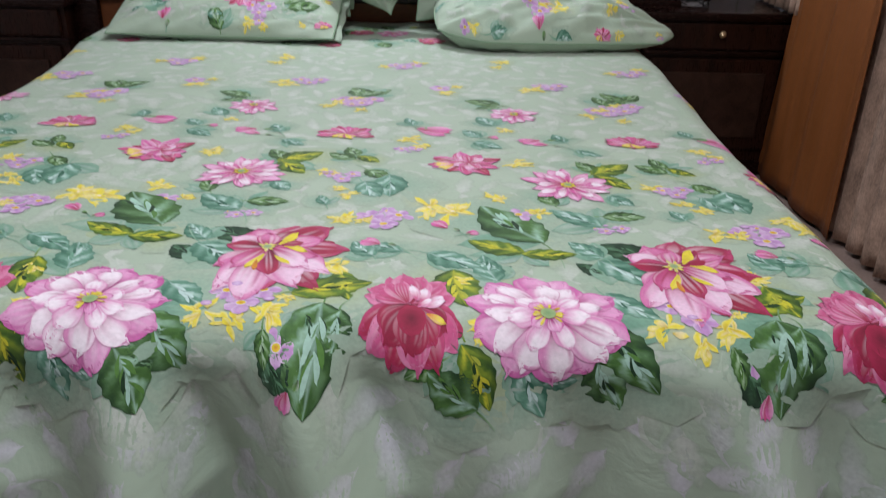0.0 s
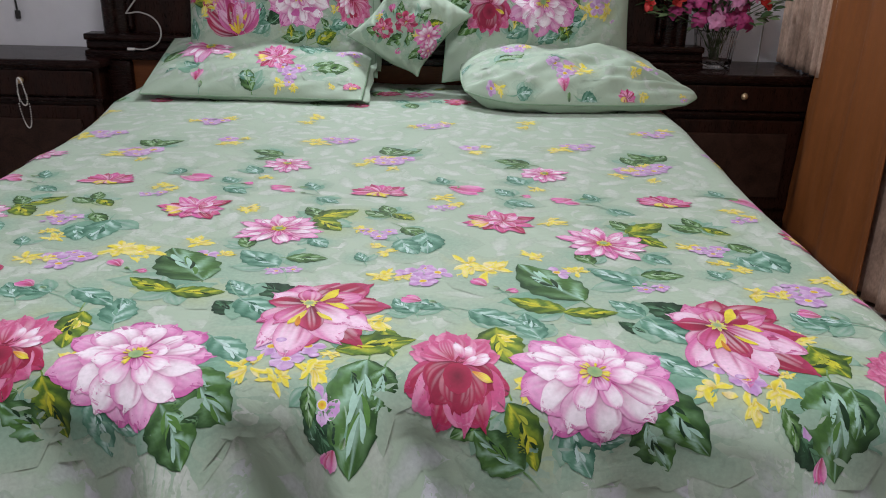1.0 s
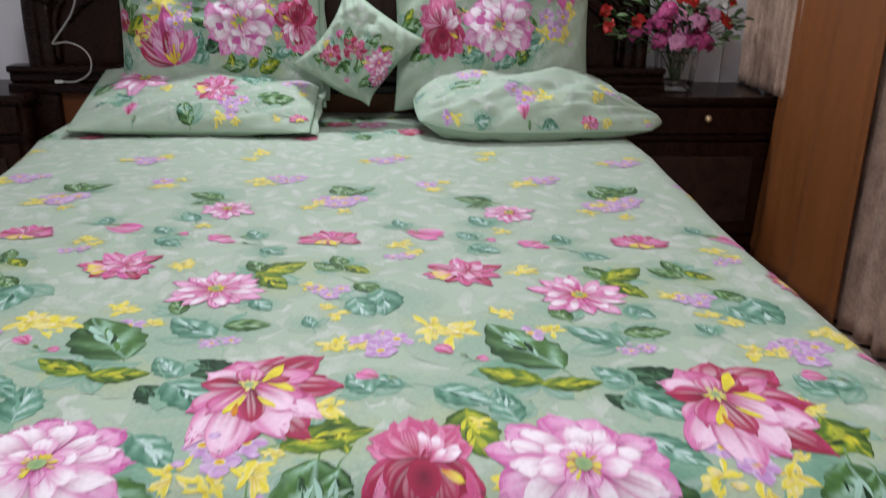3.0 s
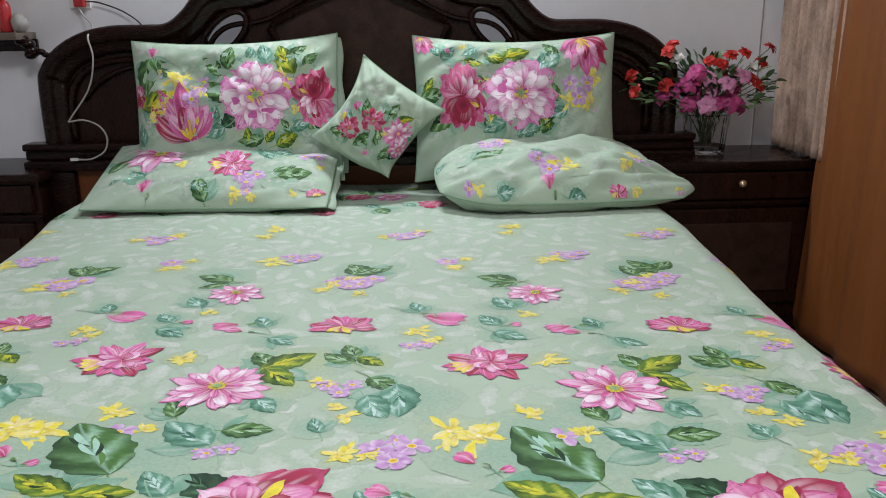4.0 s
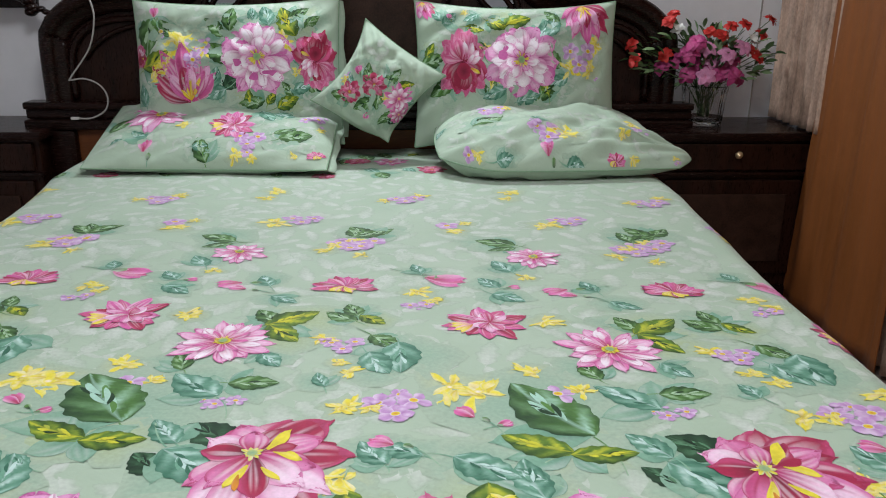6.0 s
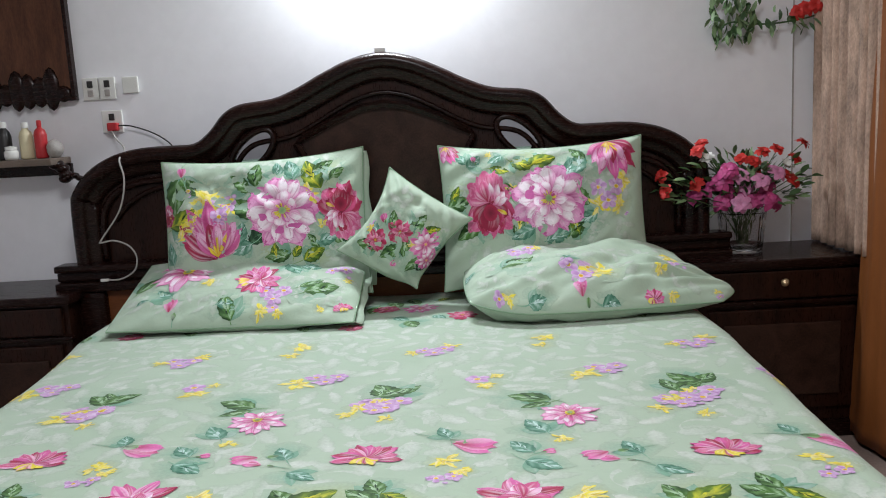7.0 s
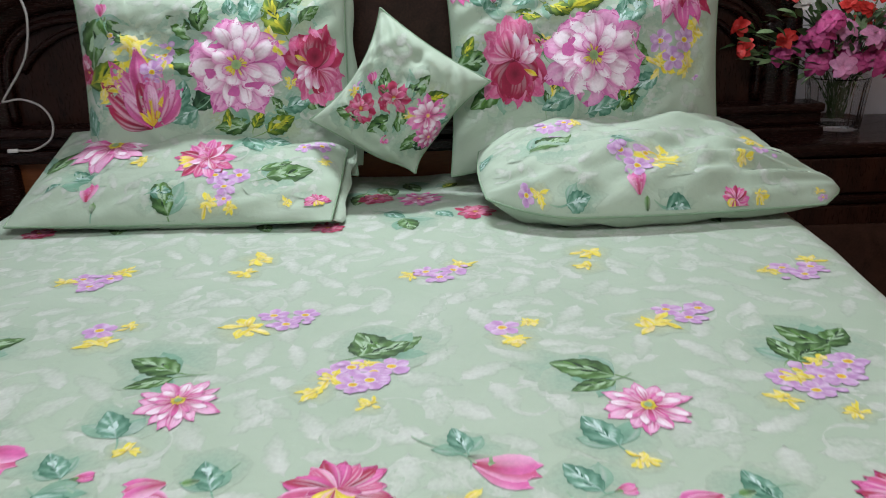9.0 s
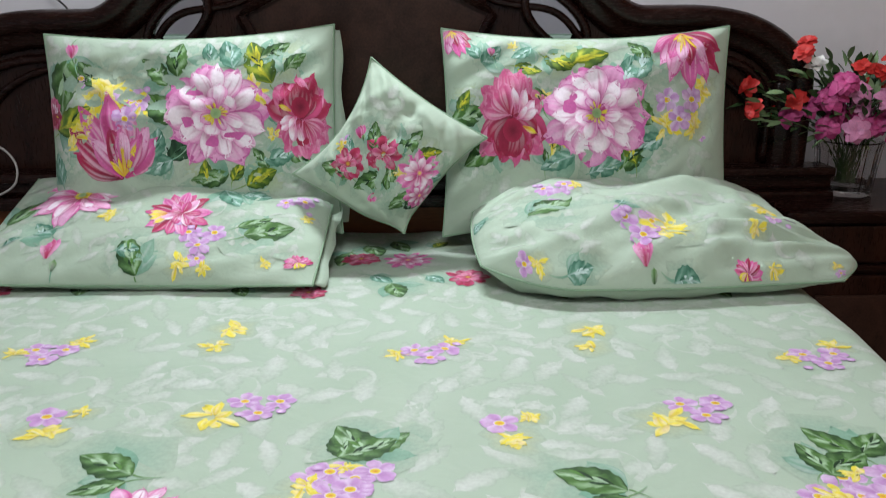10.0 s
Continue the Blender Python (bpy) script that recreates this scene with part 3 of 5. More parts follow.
def petal(p, x, y, angle, length, width, base, mid, edge, nl=16, nw=13, peak=0.6, bend=0.0, ragged=0.07, streak=0.45, point=0.85):
    """One painted petal: a thin darker outline, a pale blade and strokes from the base."""
    r = p.rnd
    cols = np.linspace(-1, 1, nw)
    rows = 1 - (1 - np.linspace(0, 1, nl)) ** 1.35
    fine = nl > 7
    if fine:
        cols = np.concatenate([[-1.10], cols, [1.10]])
        rows = np.concatenate([rows[:-1], [0.985, 1.0]])
    s, w = np.meshgrid(rows, cols, indexing="ij")
    tip = np.sqrt(np.clip(1 - ((s - peak) / (1.0001 - peak)) ** 2, 0, 1)) ** point
    half = np.where(s < peak, 0.22 + 0.78 * np.sin(np.clip(s / peak, 0, 1) * math.pi / 2) ** 1.2, tip)
    n = len(cols)
    raw = np.array([r.uniform(-1, 1) for _ in range(n)])
    stretch = 1 + ragged * (0.5 * raw + 0.5 * np.convolve(raw, (0.5, 0.5), "same"))[None, :] * s ** 3
    along = length * s * stretch * (1 - 0.08 * w * w * s)
    across = 0.46 * width * half * w + bend * length * s ** 2
    c = lerp(base, mid, np.clip(s * 2.0 - 0.35, 0, 1))
    lean = r.uniform(-0.45, 0.45)
    rim = np.clip(np.clip(np.abs(w - lean) - 0.55, 0, 1) * 1.9 + np.clip(s - 0.9, 0, 1) * 2.0, 0, 0.9)[..., None]
    c = c * (1 - rim) + np.asarray(edge) * rim
    reach = np.array([r.choice((0.35, 0.6, 1.0)) * r.uniform(0.7, 1) for _ in range(n)])[None, :]
    lines = np.array([r.choice((0.0, 0.2, 1.0)) for _ in range(n)])[None, :] * streak * np.clip((reach - s) * 4, 0, 1)
    c = c * (1 - lines[..., None]) + (np.asarray(base) * 0.8 + np.asarray(edge) * 0.2) * lines[..., None]
    glint = np.array([r.choice((0.0, 0.0, 0.55)) * streak for _ in range(n)])[None, :] * np.clip(np.sin(s * math.pi) * 1.5 - 0.4, 0, 1)
    c = c * (1 - glint[..., None]) + np.asarray((0.93, 0.83, 0.90)) * glint[..., None]
    if fine:
        out = ((np.abs(w) > 1.03) | (s > 0.995))[..., None] * 0.7
        c = c * (1 - out) + (np.asarray(base) * 0.5 + np.asarray(edge) * 0.45) * out
    p.add(place_shape(along, across, x, y, angle), c)


def disc(p, x, y, rx, ry, colour, rim, n=12):
    a = np.linspace(0, 2 * math.pi, n + 1)
    r = np.array([0.0, 0.55, 1.0])
    rr, aa = np.meshgrid(r, a, indexing="ij")
    c = lerp(colour, rim, rr)
    p.add(np.stack([x + rx * rr * np.cos(aa), y + ry * rr * np.sin(aa)], -1), c)


CLOTH = (0.392, 0.491, 0.382)


def wash(p, x, y, rx, ry, colour, depth=0.8):
    """A thin watery stain of dye that fades into the ground colour."""
    a = np.linspace(0, 2 * math.pi, 17)
    rr, aa = np.meshgrid(np.array([0.0, 0.4, 0.7, 1.0]), a, indexing="ij")
    wob = np.array([p.rnd.uniform(0.7, 1.2) for _ in range(16)])
    wob = np.append(wob, wob[0])[None, :]
    fade = np.clip(depth * (1.0 - rr ** 1.5), 0, 1)
    p.add(np.stack([x + rx * rr * wob * np.cos(aa), y + ry * rr * wob * np.sin(aa)], -1), lerp(CLOTH, colour, fade), -0.00042)


def leaf(p, x, y, size, angle, tint="g"):
    dark, mid, light = GREENS[tint]
    r = p.rnd
    size = size * 1.12
    p.begin("printed_leaf", 0.0007)
    if size > 0.045 and tint != "d":
        wash(p, x + r.uniform(-0.2, 0.2) * size, y + r.uniform(-0.2, 0.2) * size, size * 0.85, size * 0.7, (0.22, 0.42, 0.31) if tint != "y" else (0.42, 0.50, 0.22), 0.55)
        for k in range(r.choice((1, 2, 2))):
            a = angle + r.choice((-1, 1)) * r.uniform(28, 70)
            soft = lerp(GREENS["t"][1], CLOTH, r.uniform(0.1, 0.5))
            petal(p, x - 0.45 * size * math.cos(radians(angle)), y - 0.45 * size * math.sin(radians(angle)), a, size * r.uniform(0.6, 0.9), size * r.uniform(0.34, 0.5), np.asarray(GREENS["t"][1]) * 0.8, soft, lerp(GREENS["t"][1], CLOTH, 0.3), 8, 7, peak=0.45, point=1.3, streak=0.35, ragged=0.03)
    if tint != "d":
        stem(p, x, y, angle + 180, size * 0.5, size * r.uniform(0.25, 0.6), mid)
    wide = {"h": 0.62, "d": 0.70, "t": 0.56}.get(tint, 0.54) * r.uniform(0.85, 1.15)
    nl, nw = 25, 15
    s, w = np.meshgrid(np.linspace(0, 1, nl), np.linspace(-1, 1, nw), indexing="ij")
    prof = size * wide / 2 * np.sin(math.pi * s ** 0.82) ** 0.85 * (1 + 0.07 * np.sin(s * 34 + 2))
    bend = r.uniform(-0.14, 0.14)
    along = size * (s - 0.5)
    across = prof * w + bend * size * (s - 0.5) ** 2 * 2
    jit = np.array([[r.uniform(-1, 1) for _ in range(nw)] for _ in range(nl)])
    ribs = 0.5 + 0.5 * np.sin(2 * math.pi * (r.uniform(2.4, 3.4) * s - 0.85 * np.abs(w)) + r.uniform(0, 6) + 0.5 * jit)
    lit = 1.0 if r.random() < 0.5 else -1.0
    c = lerp(dark, mid, np.clip(0.62 + 0.35 * lit * w + 0.45 * (ribs - 0.5) + 0.12 * jit, 0, 1))
    hi = np.clip(ribs * 2.2 - 1.0, 0, 1) * np.where(w * lit > 0, 1.0, 0.2) * np.clip(1.25 - np.abs(w), 0, 1) * (0.75 + 0.25 * jit)
    c = c * (1 - hi[..., None]) + np.asarray(light) * hi[..., None]
    edge = np.clip(np.clip(np.abs(w) - 0.62, 0, 1) * 2.6 * (0.55 + 0.45 * jit), 0, 0.95)[..., None]
    c = c * (1 - edge) + np.asarray(dark) * edge
    ribc = (np.abs(w) < 0.11)[..., None] * 0.7
    c = c * (1 - ribc) + np.asarray(light) * 0.8 * ribc
    p.add(place_shape(along, across, x, y, angle), c)
    ca, sa = math.cos(radians(angle)), math.sin(radians(angle))
    for k in range(9):
        t = r.uniform(-0.32, 0.12)
        side = 1 if k % 2 else -1
        tone = (light, dark, light, (0.42, 0.46, 0.05) if tint == "y" else mid)[r.randrange(4)]
        q = np.asarray(tone)
        petal(p, x + t * size * ca, y + t * size * sa, angle + side * r.uniform(22, 38), size * wide * r.uniform(0.3, 0.46), size * 0.06, q * 0.9, q, q, 6, 3, streak=0.0, bend=-0.2 * side)


def stem(p, x, y, angle, start, length, colour, width=0.0025):
    s, w = np.meshgrid(np.linspace(0, 1, 9), np.linspace(-1, 1, 2), indexing="ij")
    bend = p.rnd.uniform(-0.5, 0.5)
    along = start + length * s
    across = width / 2 * w + bend * length * s ** 2
    p.add(place_shape(along, across, x, y, angle), lerp(colour, (0.35, 0.5, 0.35), s))


def ring(p, x, y, count, r0, length, width, base, mid, edge, phase=0.0, vary=0.12, **kw):
    for k in range(count):
        a = phase + 360 * k / count + p.rnd.uniform(-9, 9)
        l = length * p.rnd.uniform(1 - vary, 1 + vary)
        petal(p, x + r0 * math.cos(radians(a)), y + r0 * math.sin(radians(a)), a, l, width * p.rnd.uniform(0.8, 1.2), base, mid, edge, bend=p.rnd.uniform(-0.12, 0.12), **kw)


def stamens(p, x, y, r):
    for k in range(18):
        a = p.rnd.uniform(0, 360)
        petal(p, x + r * 0.55 * math.cos(radians(a)), y + r * 0.55 * math.sin(radians(a)), a, r * p.rnd.uniform(0.6, 1.0), r * 0.28, GOLD, YELLOW, YELLOW if k % 4 else (0.5, 0.05, 0.03), 4, 3)
    disc(p, x, y, r * 0.62, r * 0.62, (0.20, 0.36, 0.16), (0.36, 0.48, 0.22))


def chrys(p, x, y, size, angle=0):
    """White and pink many-petalled bloom with long rounded petals."""
    h = size / 2
    p.begin("printed_flower", 0.0012)
    deep, rich, pale, white = (0.38, 0.025, 0.17), (0.66, 0.14, 0.42), (0.82, 0.38, 0.64), (0.97, 0.86, 0.94)
    disc(p, x, y, h * 0.7, h * 0.7, deep, rich)
    ring(p, x, y, 11, h * 0.38, h * 0.66, h * 0.56, deep, pale, rich, 5, 0.14, ragged=0.14, streak=0.55, peak=0.66, point=0.8)
    ring(p, x, y, 11, h * 0.14, h * 0.76, h * 0.44, deep, white, (0.72, 0.22, 0.49), 22, 0.15, ragged=0.10, streak=0.6, peak=0.68, point=0.8)
    ring(p, x, y, 7, h * 0.08, h * 0.46, h * 0.34, rich, white, (0.76, 0.29, 0.54), 40, 0.2, ragged=0.08, streak=0.7, peak=0.68, point=0.8)
    ring(p, x, y, 4, h * 0.05, h * 0.28, h * 0.22, deep, pale, rich, 30, 0.2, streak=0.8)
    stamens(p, x, y, h * 0.17)


def smallchrys(p, x, y, size, angle=0):
    h = size * 0.6
    p.begin("printed_flower", 0.0012)
    ring(p, x, y, 11, h * 0.2, h * 0.8, h * 0.42, MAGENTA, PINK, BLUSH, 5, nl=6, nw=5)
    ring(p, x, y, 8, h * 0.1, h * 0.6, h * 0.38, MAGENTA, WHITE, PINK, 20, nl=6, nw=5, streak=0.7)
    disc(p, x, y, h * 0.14, h * 0.14, YELLOW, PINK)


def smallrose(p, x, y, size, angle=0):
    h = size * 0.62
    p.begin("printed_flower", 0.0012)
    ring(p, x, y, 9, h * 0.15, h * 0.85, h * 0.6, MAROON, CRIMSON, ROSE, angle, nl=6, nw=5)
    ring(p, x, y, 5, h * 0.05, h * 0.55, h * 0.5, CRIMSON, ROSE, (0.75, 0.30, 0.42), 30, nl=6, nw=5)
    disc(p, x, y, h * 0.16, h * 0.16, GOLD, CRIMSON)


def anemone(p, x, y, size, angle=0):
    """Pink daisy-like bloom with pale tips and a yellow eye."""
    h = size / 2
    p.begin("printed_flower", 0.0012)
    for count, r0, l, w, spin, tone in ((13, 0.16, 0.88, 0.36, 0, (MAGENTA, BLUSH, PINK)), (9, 0.10, 0.76, 0.30, 14, (MAGENTA, WHITE, PINK)), (9, 0.06, 0.54, 0.20, 33, (CRIMSON, PINK, (0.78, 0.36, 0.58)))):
        ring(p, x, y, count, h * r0, h * l, h * w, *tone, angle + spin, 0.16, streak=0.8, point=1.0)
    disc(p, x, y, h * 0.17, h * 0.15, (0.10, 0.17, 0.03), YELLOW)
    stamens(p, x, y, h * 0.15)


def dahlia(p, x, y, size, angle=70):
    """A bloom seen at a slant: long pale petals to one side, crimson ones to the other, round a yellow heart."""
    k = size / 0.24
    p.begin("printed_flower", 0.0012)
    c0, s0 = math.cos(radians(angle - 70)), math.sin(radians(angle - 70))
    x, y = x + k * (-0.028 * c0 + 0.030 * s0), y + k * (-0.028 * s0 - 0.030 * c0)
    dark, red, pink, pale = (MAROON, (0.33, 0.015, 0.055), (0.48, 0.04, 0.13)), (MAROON, CRIMSON, (0.56, 0.07, 0.19)), (CRIMSON, (0.72, 0.22, 0.45), (0.56, 0.07, 0.22)), (MAGENTA, (0.90, 0.62, 0.79), (0.68, 0.16, 0.40))
    for a, l, w, tone in ((71, 0.105, 0.075, red), (112, 0.088, 0.07, pink), (150, 0.085, 0.06, pale), (38, 0.140, 0.085, red), (14, 0.115, 0.07, dark), (-10, 0.142, 0.075, red), (-57, 0.185, 0.08, dark),
                          (-127, 0.105, 0.06, pink), (-34, 0.150, 0.075, pale), (-113, 0.168, 0.065, pale), (-80, 0.165, 0.075, red), (-96, 0.195, 0.07, pale), (-66, 0.160, 0.075, pale), (175, 0.075, 0.05, red),
                          (25, 0.105, 0.06, pink), (-20, 0.100, 0.055, pink), (-46, 0.112, 0.06, pale), (58, 0.080, 0.05, dark), (-86, 0.110, 0.05, red), (-118, 0.095, 0.05, pink), (92, 0.062, 0.045, pink)):
        petal(p, x, y, a + angle - 70 + p.rnd.uniform(-4, 4), k * l, k * w, *tone, bend=p.rnd.uniform(-0.10, 0.10), ragged=0.12, streak=0.75, point=1.1, peak=0.62)
    for a, d, l, w, turn, tone in ((30, 0.022, 0.060, 0.022, 22, YELLOW), (12, 0.030, 0.050, 0.020, -25, YELLOW), (20, 0.026, 0.040, 0.024, 0, CRIMSON), (-92, 0.030, 0.060, 0.016, -14, YELLOW), (-62, 0.040, 0.045, 0.012, 10, YELLOW), (-100, 0.055, 0.04, 0.010, 8, ORANGE)):
        q = radians(a + angle - 70)
        petal(p, x + k * d * math.cos(q), y + k * d * math.sin(q), a + turn + angle - 70, k * l, k * w, np.asarray(tone) * 0.8, tone, tone, 8, 5, bend=0.01 * turn, streak=0.2)
    for j in range(9):
        petal(p, x, y, angle + 40 * j, k * p.rnd.uniform(0.012, 0.026), k * 0.008, GOLD, YELLOW, (0.45, 0.58, 0.38), 5, 3)
    disc(p, x, y, k * 0.008, k * 0.008, (0.25, 0.40, 0.25), (0.4, 0.5, 0.2))


def rose(p, x, y, size, angle=90):
    """A crimson bloom seen from the side: fluted petals above, pale rolled ones at one flank, dark lobes below."""
    h = size / 2
    p.begin("printed_flower", 0.0012)
    turn = angle - 90
    c0, s0 = math.cos(radians(turn)), math.sin(radians(turn))

    def one(dx, dy, a, l, w, tone, **kw):
        petal(p, x + h * (dx * c0 - dy * s0), y + h * (dx * s0 + dy * c0), a + turn + p.rnd.uniform(-5, 5), h * l * p.rnd.uniform(0.93, 1.07), h * w, *tone, **kw)

    dark, red, rosy, pale = (MAROON, (0.30, 0.012, 0.05), CRIMSON), (MAROON, CRIMSON, (0.58, 0.07, 0.20)), (CRIMSON, (0.60, 0.09, 0.24), (0.74, 0.26, 0.44)), (ROSE, WHITE, (0.76, 0.32, 0.52))
    disc(p, x, y, h * 0.66, h * 0.66, MAROON, CRIMSON)
    for a in (20, 172, 50, 150, 75, 125, 100):
        one(0.0, 0.12, a, 0.82, 0.58, rosy, ragged=0.14, streak=0.45)
    for a in (-20, 205, -42, 225, -62, 248, -84):
        one(0.0, 0.0, a, 0.94, 0.62, rosy if abs(a) % 3 == 0 else red, ragged=0.14, streak=0.45)
    for a in (-30, 215, -55, 240, -78, 262):
        one(0.0, 0.02, a, 0.72, 0.54, red if a % 2 else dark, ragged=0.1, streak=0.35)
    for a in (160, 138, 118, 96):
        one(-0.06, 0.10, a, 0.62, 0.40, rosy, ragged=0.1, streak=0.5, bend=0.12)
    disc(p, x + h * 0.02 * c0 + h * 0.22 * s0, y + h * 0.02 * s0 - h * 0.22 * c0, h * 0.26, h * 0.24, MAROON, CRIMSON)
    for dx, dy, a, l, w in ((0.18, 0.10, 62, 0.46, 0.24), (0.26, 0.04, 30, 0.40, 0.24), (0.20, 0.02, 5, 0.42, 0.20), (0.10, 0.16, 88, 0.44, 0.20), (0.12, 0.0, 30, 0.34, 0.16)):
        one(dx, dy, a, l, w, pale, bend=0.2, streak=0.35)
    one(0.28, -0.14, -18, 0.36, 0.12, (ORANGE, YELLOW, (0.75, 0.45, 0.10)))
    c = np.array([x, y]) + p.shift
    side = np.array([c0, s0])
    p.sets[-1]["p"] = [q - 0.22 * np.outer((q - c) @ side, side) for q in p.sets[-1]["p"]]


def fan(p, x, y, size, angle=90):
    """Side view: a fan of crimson petals over yellow ones."""
    h = size / 2
    p.begin("printed_flower", 0.0012)
    for k in range(5):
        petal(p, x, y + h * 0.05, angle + 180 + (k - 2) * 32, h * 0.5, h * 0.34, GOLD if k % 2 else ORANGE, YELLOW if k % 2 else WHITE, YELLOW)
    for k in range(11):
        a = angle + (k - 5) * 19
        petal(p, x, y - h * 0.12, a, h * p.rnd.uniform(0.85, 1.05), h * 0.40, *((MAROON, CRIMSON, PINK), (CRIMSON, ROSE, BLUSH), (MAGENTA, PINK, ROSE))[k % 3], bend=p.rnd.uniform(-0.1, 0.1), streak=0.7)
    for k in range(7):
        petal(p, x, y - h * 0.05, angle + 180 + (k - 3) * 24, h * p.rnd.uniform(0.42, 0.62), h * 0.26, CRIMSON if k % 3 == 0 else GOLD, MAGENTA if k % 3 == 0 else YELLOW, YELLOW if k % 2 else BLUSH)


def lily(p, x, y, size, angle=90):
    """Long pointed petals opening upward from a yellow heart at the base."""
    h = size
    p.begin("printed_flower", 0.0012)
    dark, pink, pale = (MAROON, CRIMSON, (0.55, 0.06, 0.18)), (MAGENTA, PINK, (0.62, 0.12, 0.30)), (MAGENTA, BLUSH, PINK)
    for a, l, w, tone in ((62, 0.72, 0.34, dark), (-58, 0.62, 0.30, pink), (42, 0.92, 0.34, dark), (-38, 0.72, 0.30, pale), (22, 0.98, 0.34, pink), (-18, 0.92, 0.32, pale), (2, 1.0, 0.34, pink), (34, 0.66, 0.26, pale), (-30, 0.56, 0.24, pink), (10, 0.62, 0.26, dark), (-8, 0.60, 0.22, pale)):
        petal(p, x, y, angle + a, h * l, h * w, *tone, bend=p.rnd.uniform(-0.1, 0.1), ragged=0.1, streak=0.8, point=1.2, peak=0.55)
    for k in range(7):
        petal(p, x, y, angle + (k - 3) * 13, h * p.rnd.uniform(0.2, 0.5), h * 0.05, GOLD, YELLOW, ORANGE, 6, 3, bend=p.rnd.uniform(-0.2, 0.2))


def peony(p, x, y, size, angle=110):
    h = size / 2
    p.begin("printed_flower", 0.0012)
    for k in range(14):
        a = angle + 360 * k / 14
        petal(p, x, y, a, h * p.rnd.uniform(0.75, 1.05), h * 0.36, *((CRIMSON, ROSE, PINK), (MAGENTA, PINK, BLUSH), (MAROON, CRIMSON, ROSE))[k % 3], bend=p.rnd.uniform(-0.2, 0.2), streak=0.7)
    for k in range(4):
        petal(p, x - h * 0.25, y - h * 0.1, 170 + k * 22, h * 0.55, h * 0.22, ORANGE, YELLOW, BLUSH)
    for k in range(11):
        a = angle + 33 * k
        petal(p, x + h * 0.1, y, a, h * p.rnd.uniform(0.35, 0.66), h * 0.28, CRIMSON, BLUSH if k % 2 else ROSE, WHITE if k % 3 == 0 else PINK, bend=p.rnd.uniform(-0.3, 0.3), streak=0.7)


def bud(p, x, y, size, angle=0):
    p.begin("printed_bud", 0.0011)
    stem(p, x, y, angle + 180, size * 0.4, size * 0.9, GREENS["t"][1])
    for k in range(3):
        petal(p, x - size * 0.3, y, angle + (k - 1) * 16, size * 0.9, size * 0.5, CRIMSON, PINK if k != 1 else ROSE, BLUSH, 6, 5)
    petal(p, x - size * 0.4 * math.cos(radians(angle)), y - size * 0.4 * math.sin(radians(angle)), angle, size * 0.4, size * 0.3, *GREENS["g"], 5, 3)


def lilac(p, x, y, size, count):
    size = size * 1.15
    r = size * (0.5 if count == 1 else 0.32)
    spots = {1: ((0, 0),), 2: ((-0.28, -0.08), (0.28, 0.10)), 3: ((-0.3, 0.18), (0.32, 0.2), (0.02, -0.25))}[count]
    p.begin("printed_blossom", 0.0006)
    for dx, dy in spots:
        cx, cy = x + dx * size, y + dy * size
        ring(p, cx, cy, 5, r * 0.1, r * 0.92, r * 0.85, (0.46, 0.22, 0.50), LILAC, LILAC_PALE, p.rnd.uniform(0, 72), 0.1, nl=6, nw=5, ragged=0.05)
        disc(p, cx, cy, r * 0.30, r * 0.26, LILAC_PALE, LILAC_PALE)
        disc(p, cx, cy, r * 0.24, r * 0.20, ORANGE, YELLOW)
    if count > 1:
        for k in range(3):
            disc(p, x + p.rnd.uniform(-0.6, 0.6) * size, y + p.rnd.uniform(-0.45, 0.5) * size, r * 0.3, r * 0.25, LILAC_PALE, LILAC)


def yellow(p, x, y, size):
    p.begin("printed_blossom", 0.0006)
    wash(p, x, y, size * 0.75, size * 0.65, (0.56, 0.57, 0.28), 0.45)
    for k in range(12):
        a = p.rnd.uniform(0, 360)
        petal(p, x + p.rnd.uniform(-0.15, 0.15) * size, y + p.rnd.uniform(-0.15, 0.15) * size, a, size * p.rnd.uniform(0.25, 0.55), size * p.rnd.uniform(0.16, 0.28), GOLD if k % 2 else YELLOW, YELLOW, (0.78, 0.74, 0.30), 6, 5, ragged=0.25, bend=p.rnd.uniform(-0.4, 0.4), streak=0.6)
    if size > 0.08:
        disc(p, x, y, size * 0.07, size * 0.06, WHITE, YELLOW)


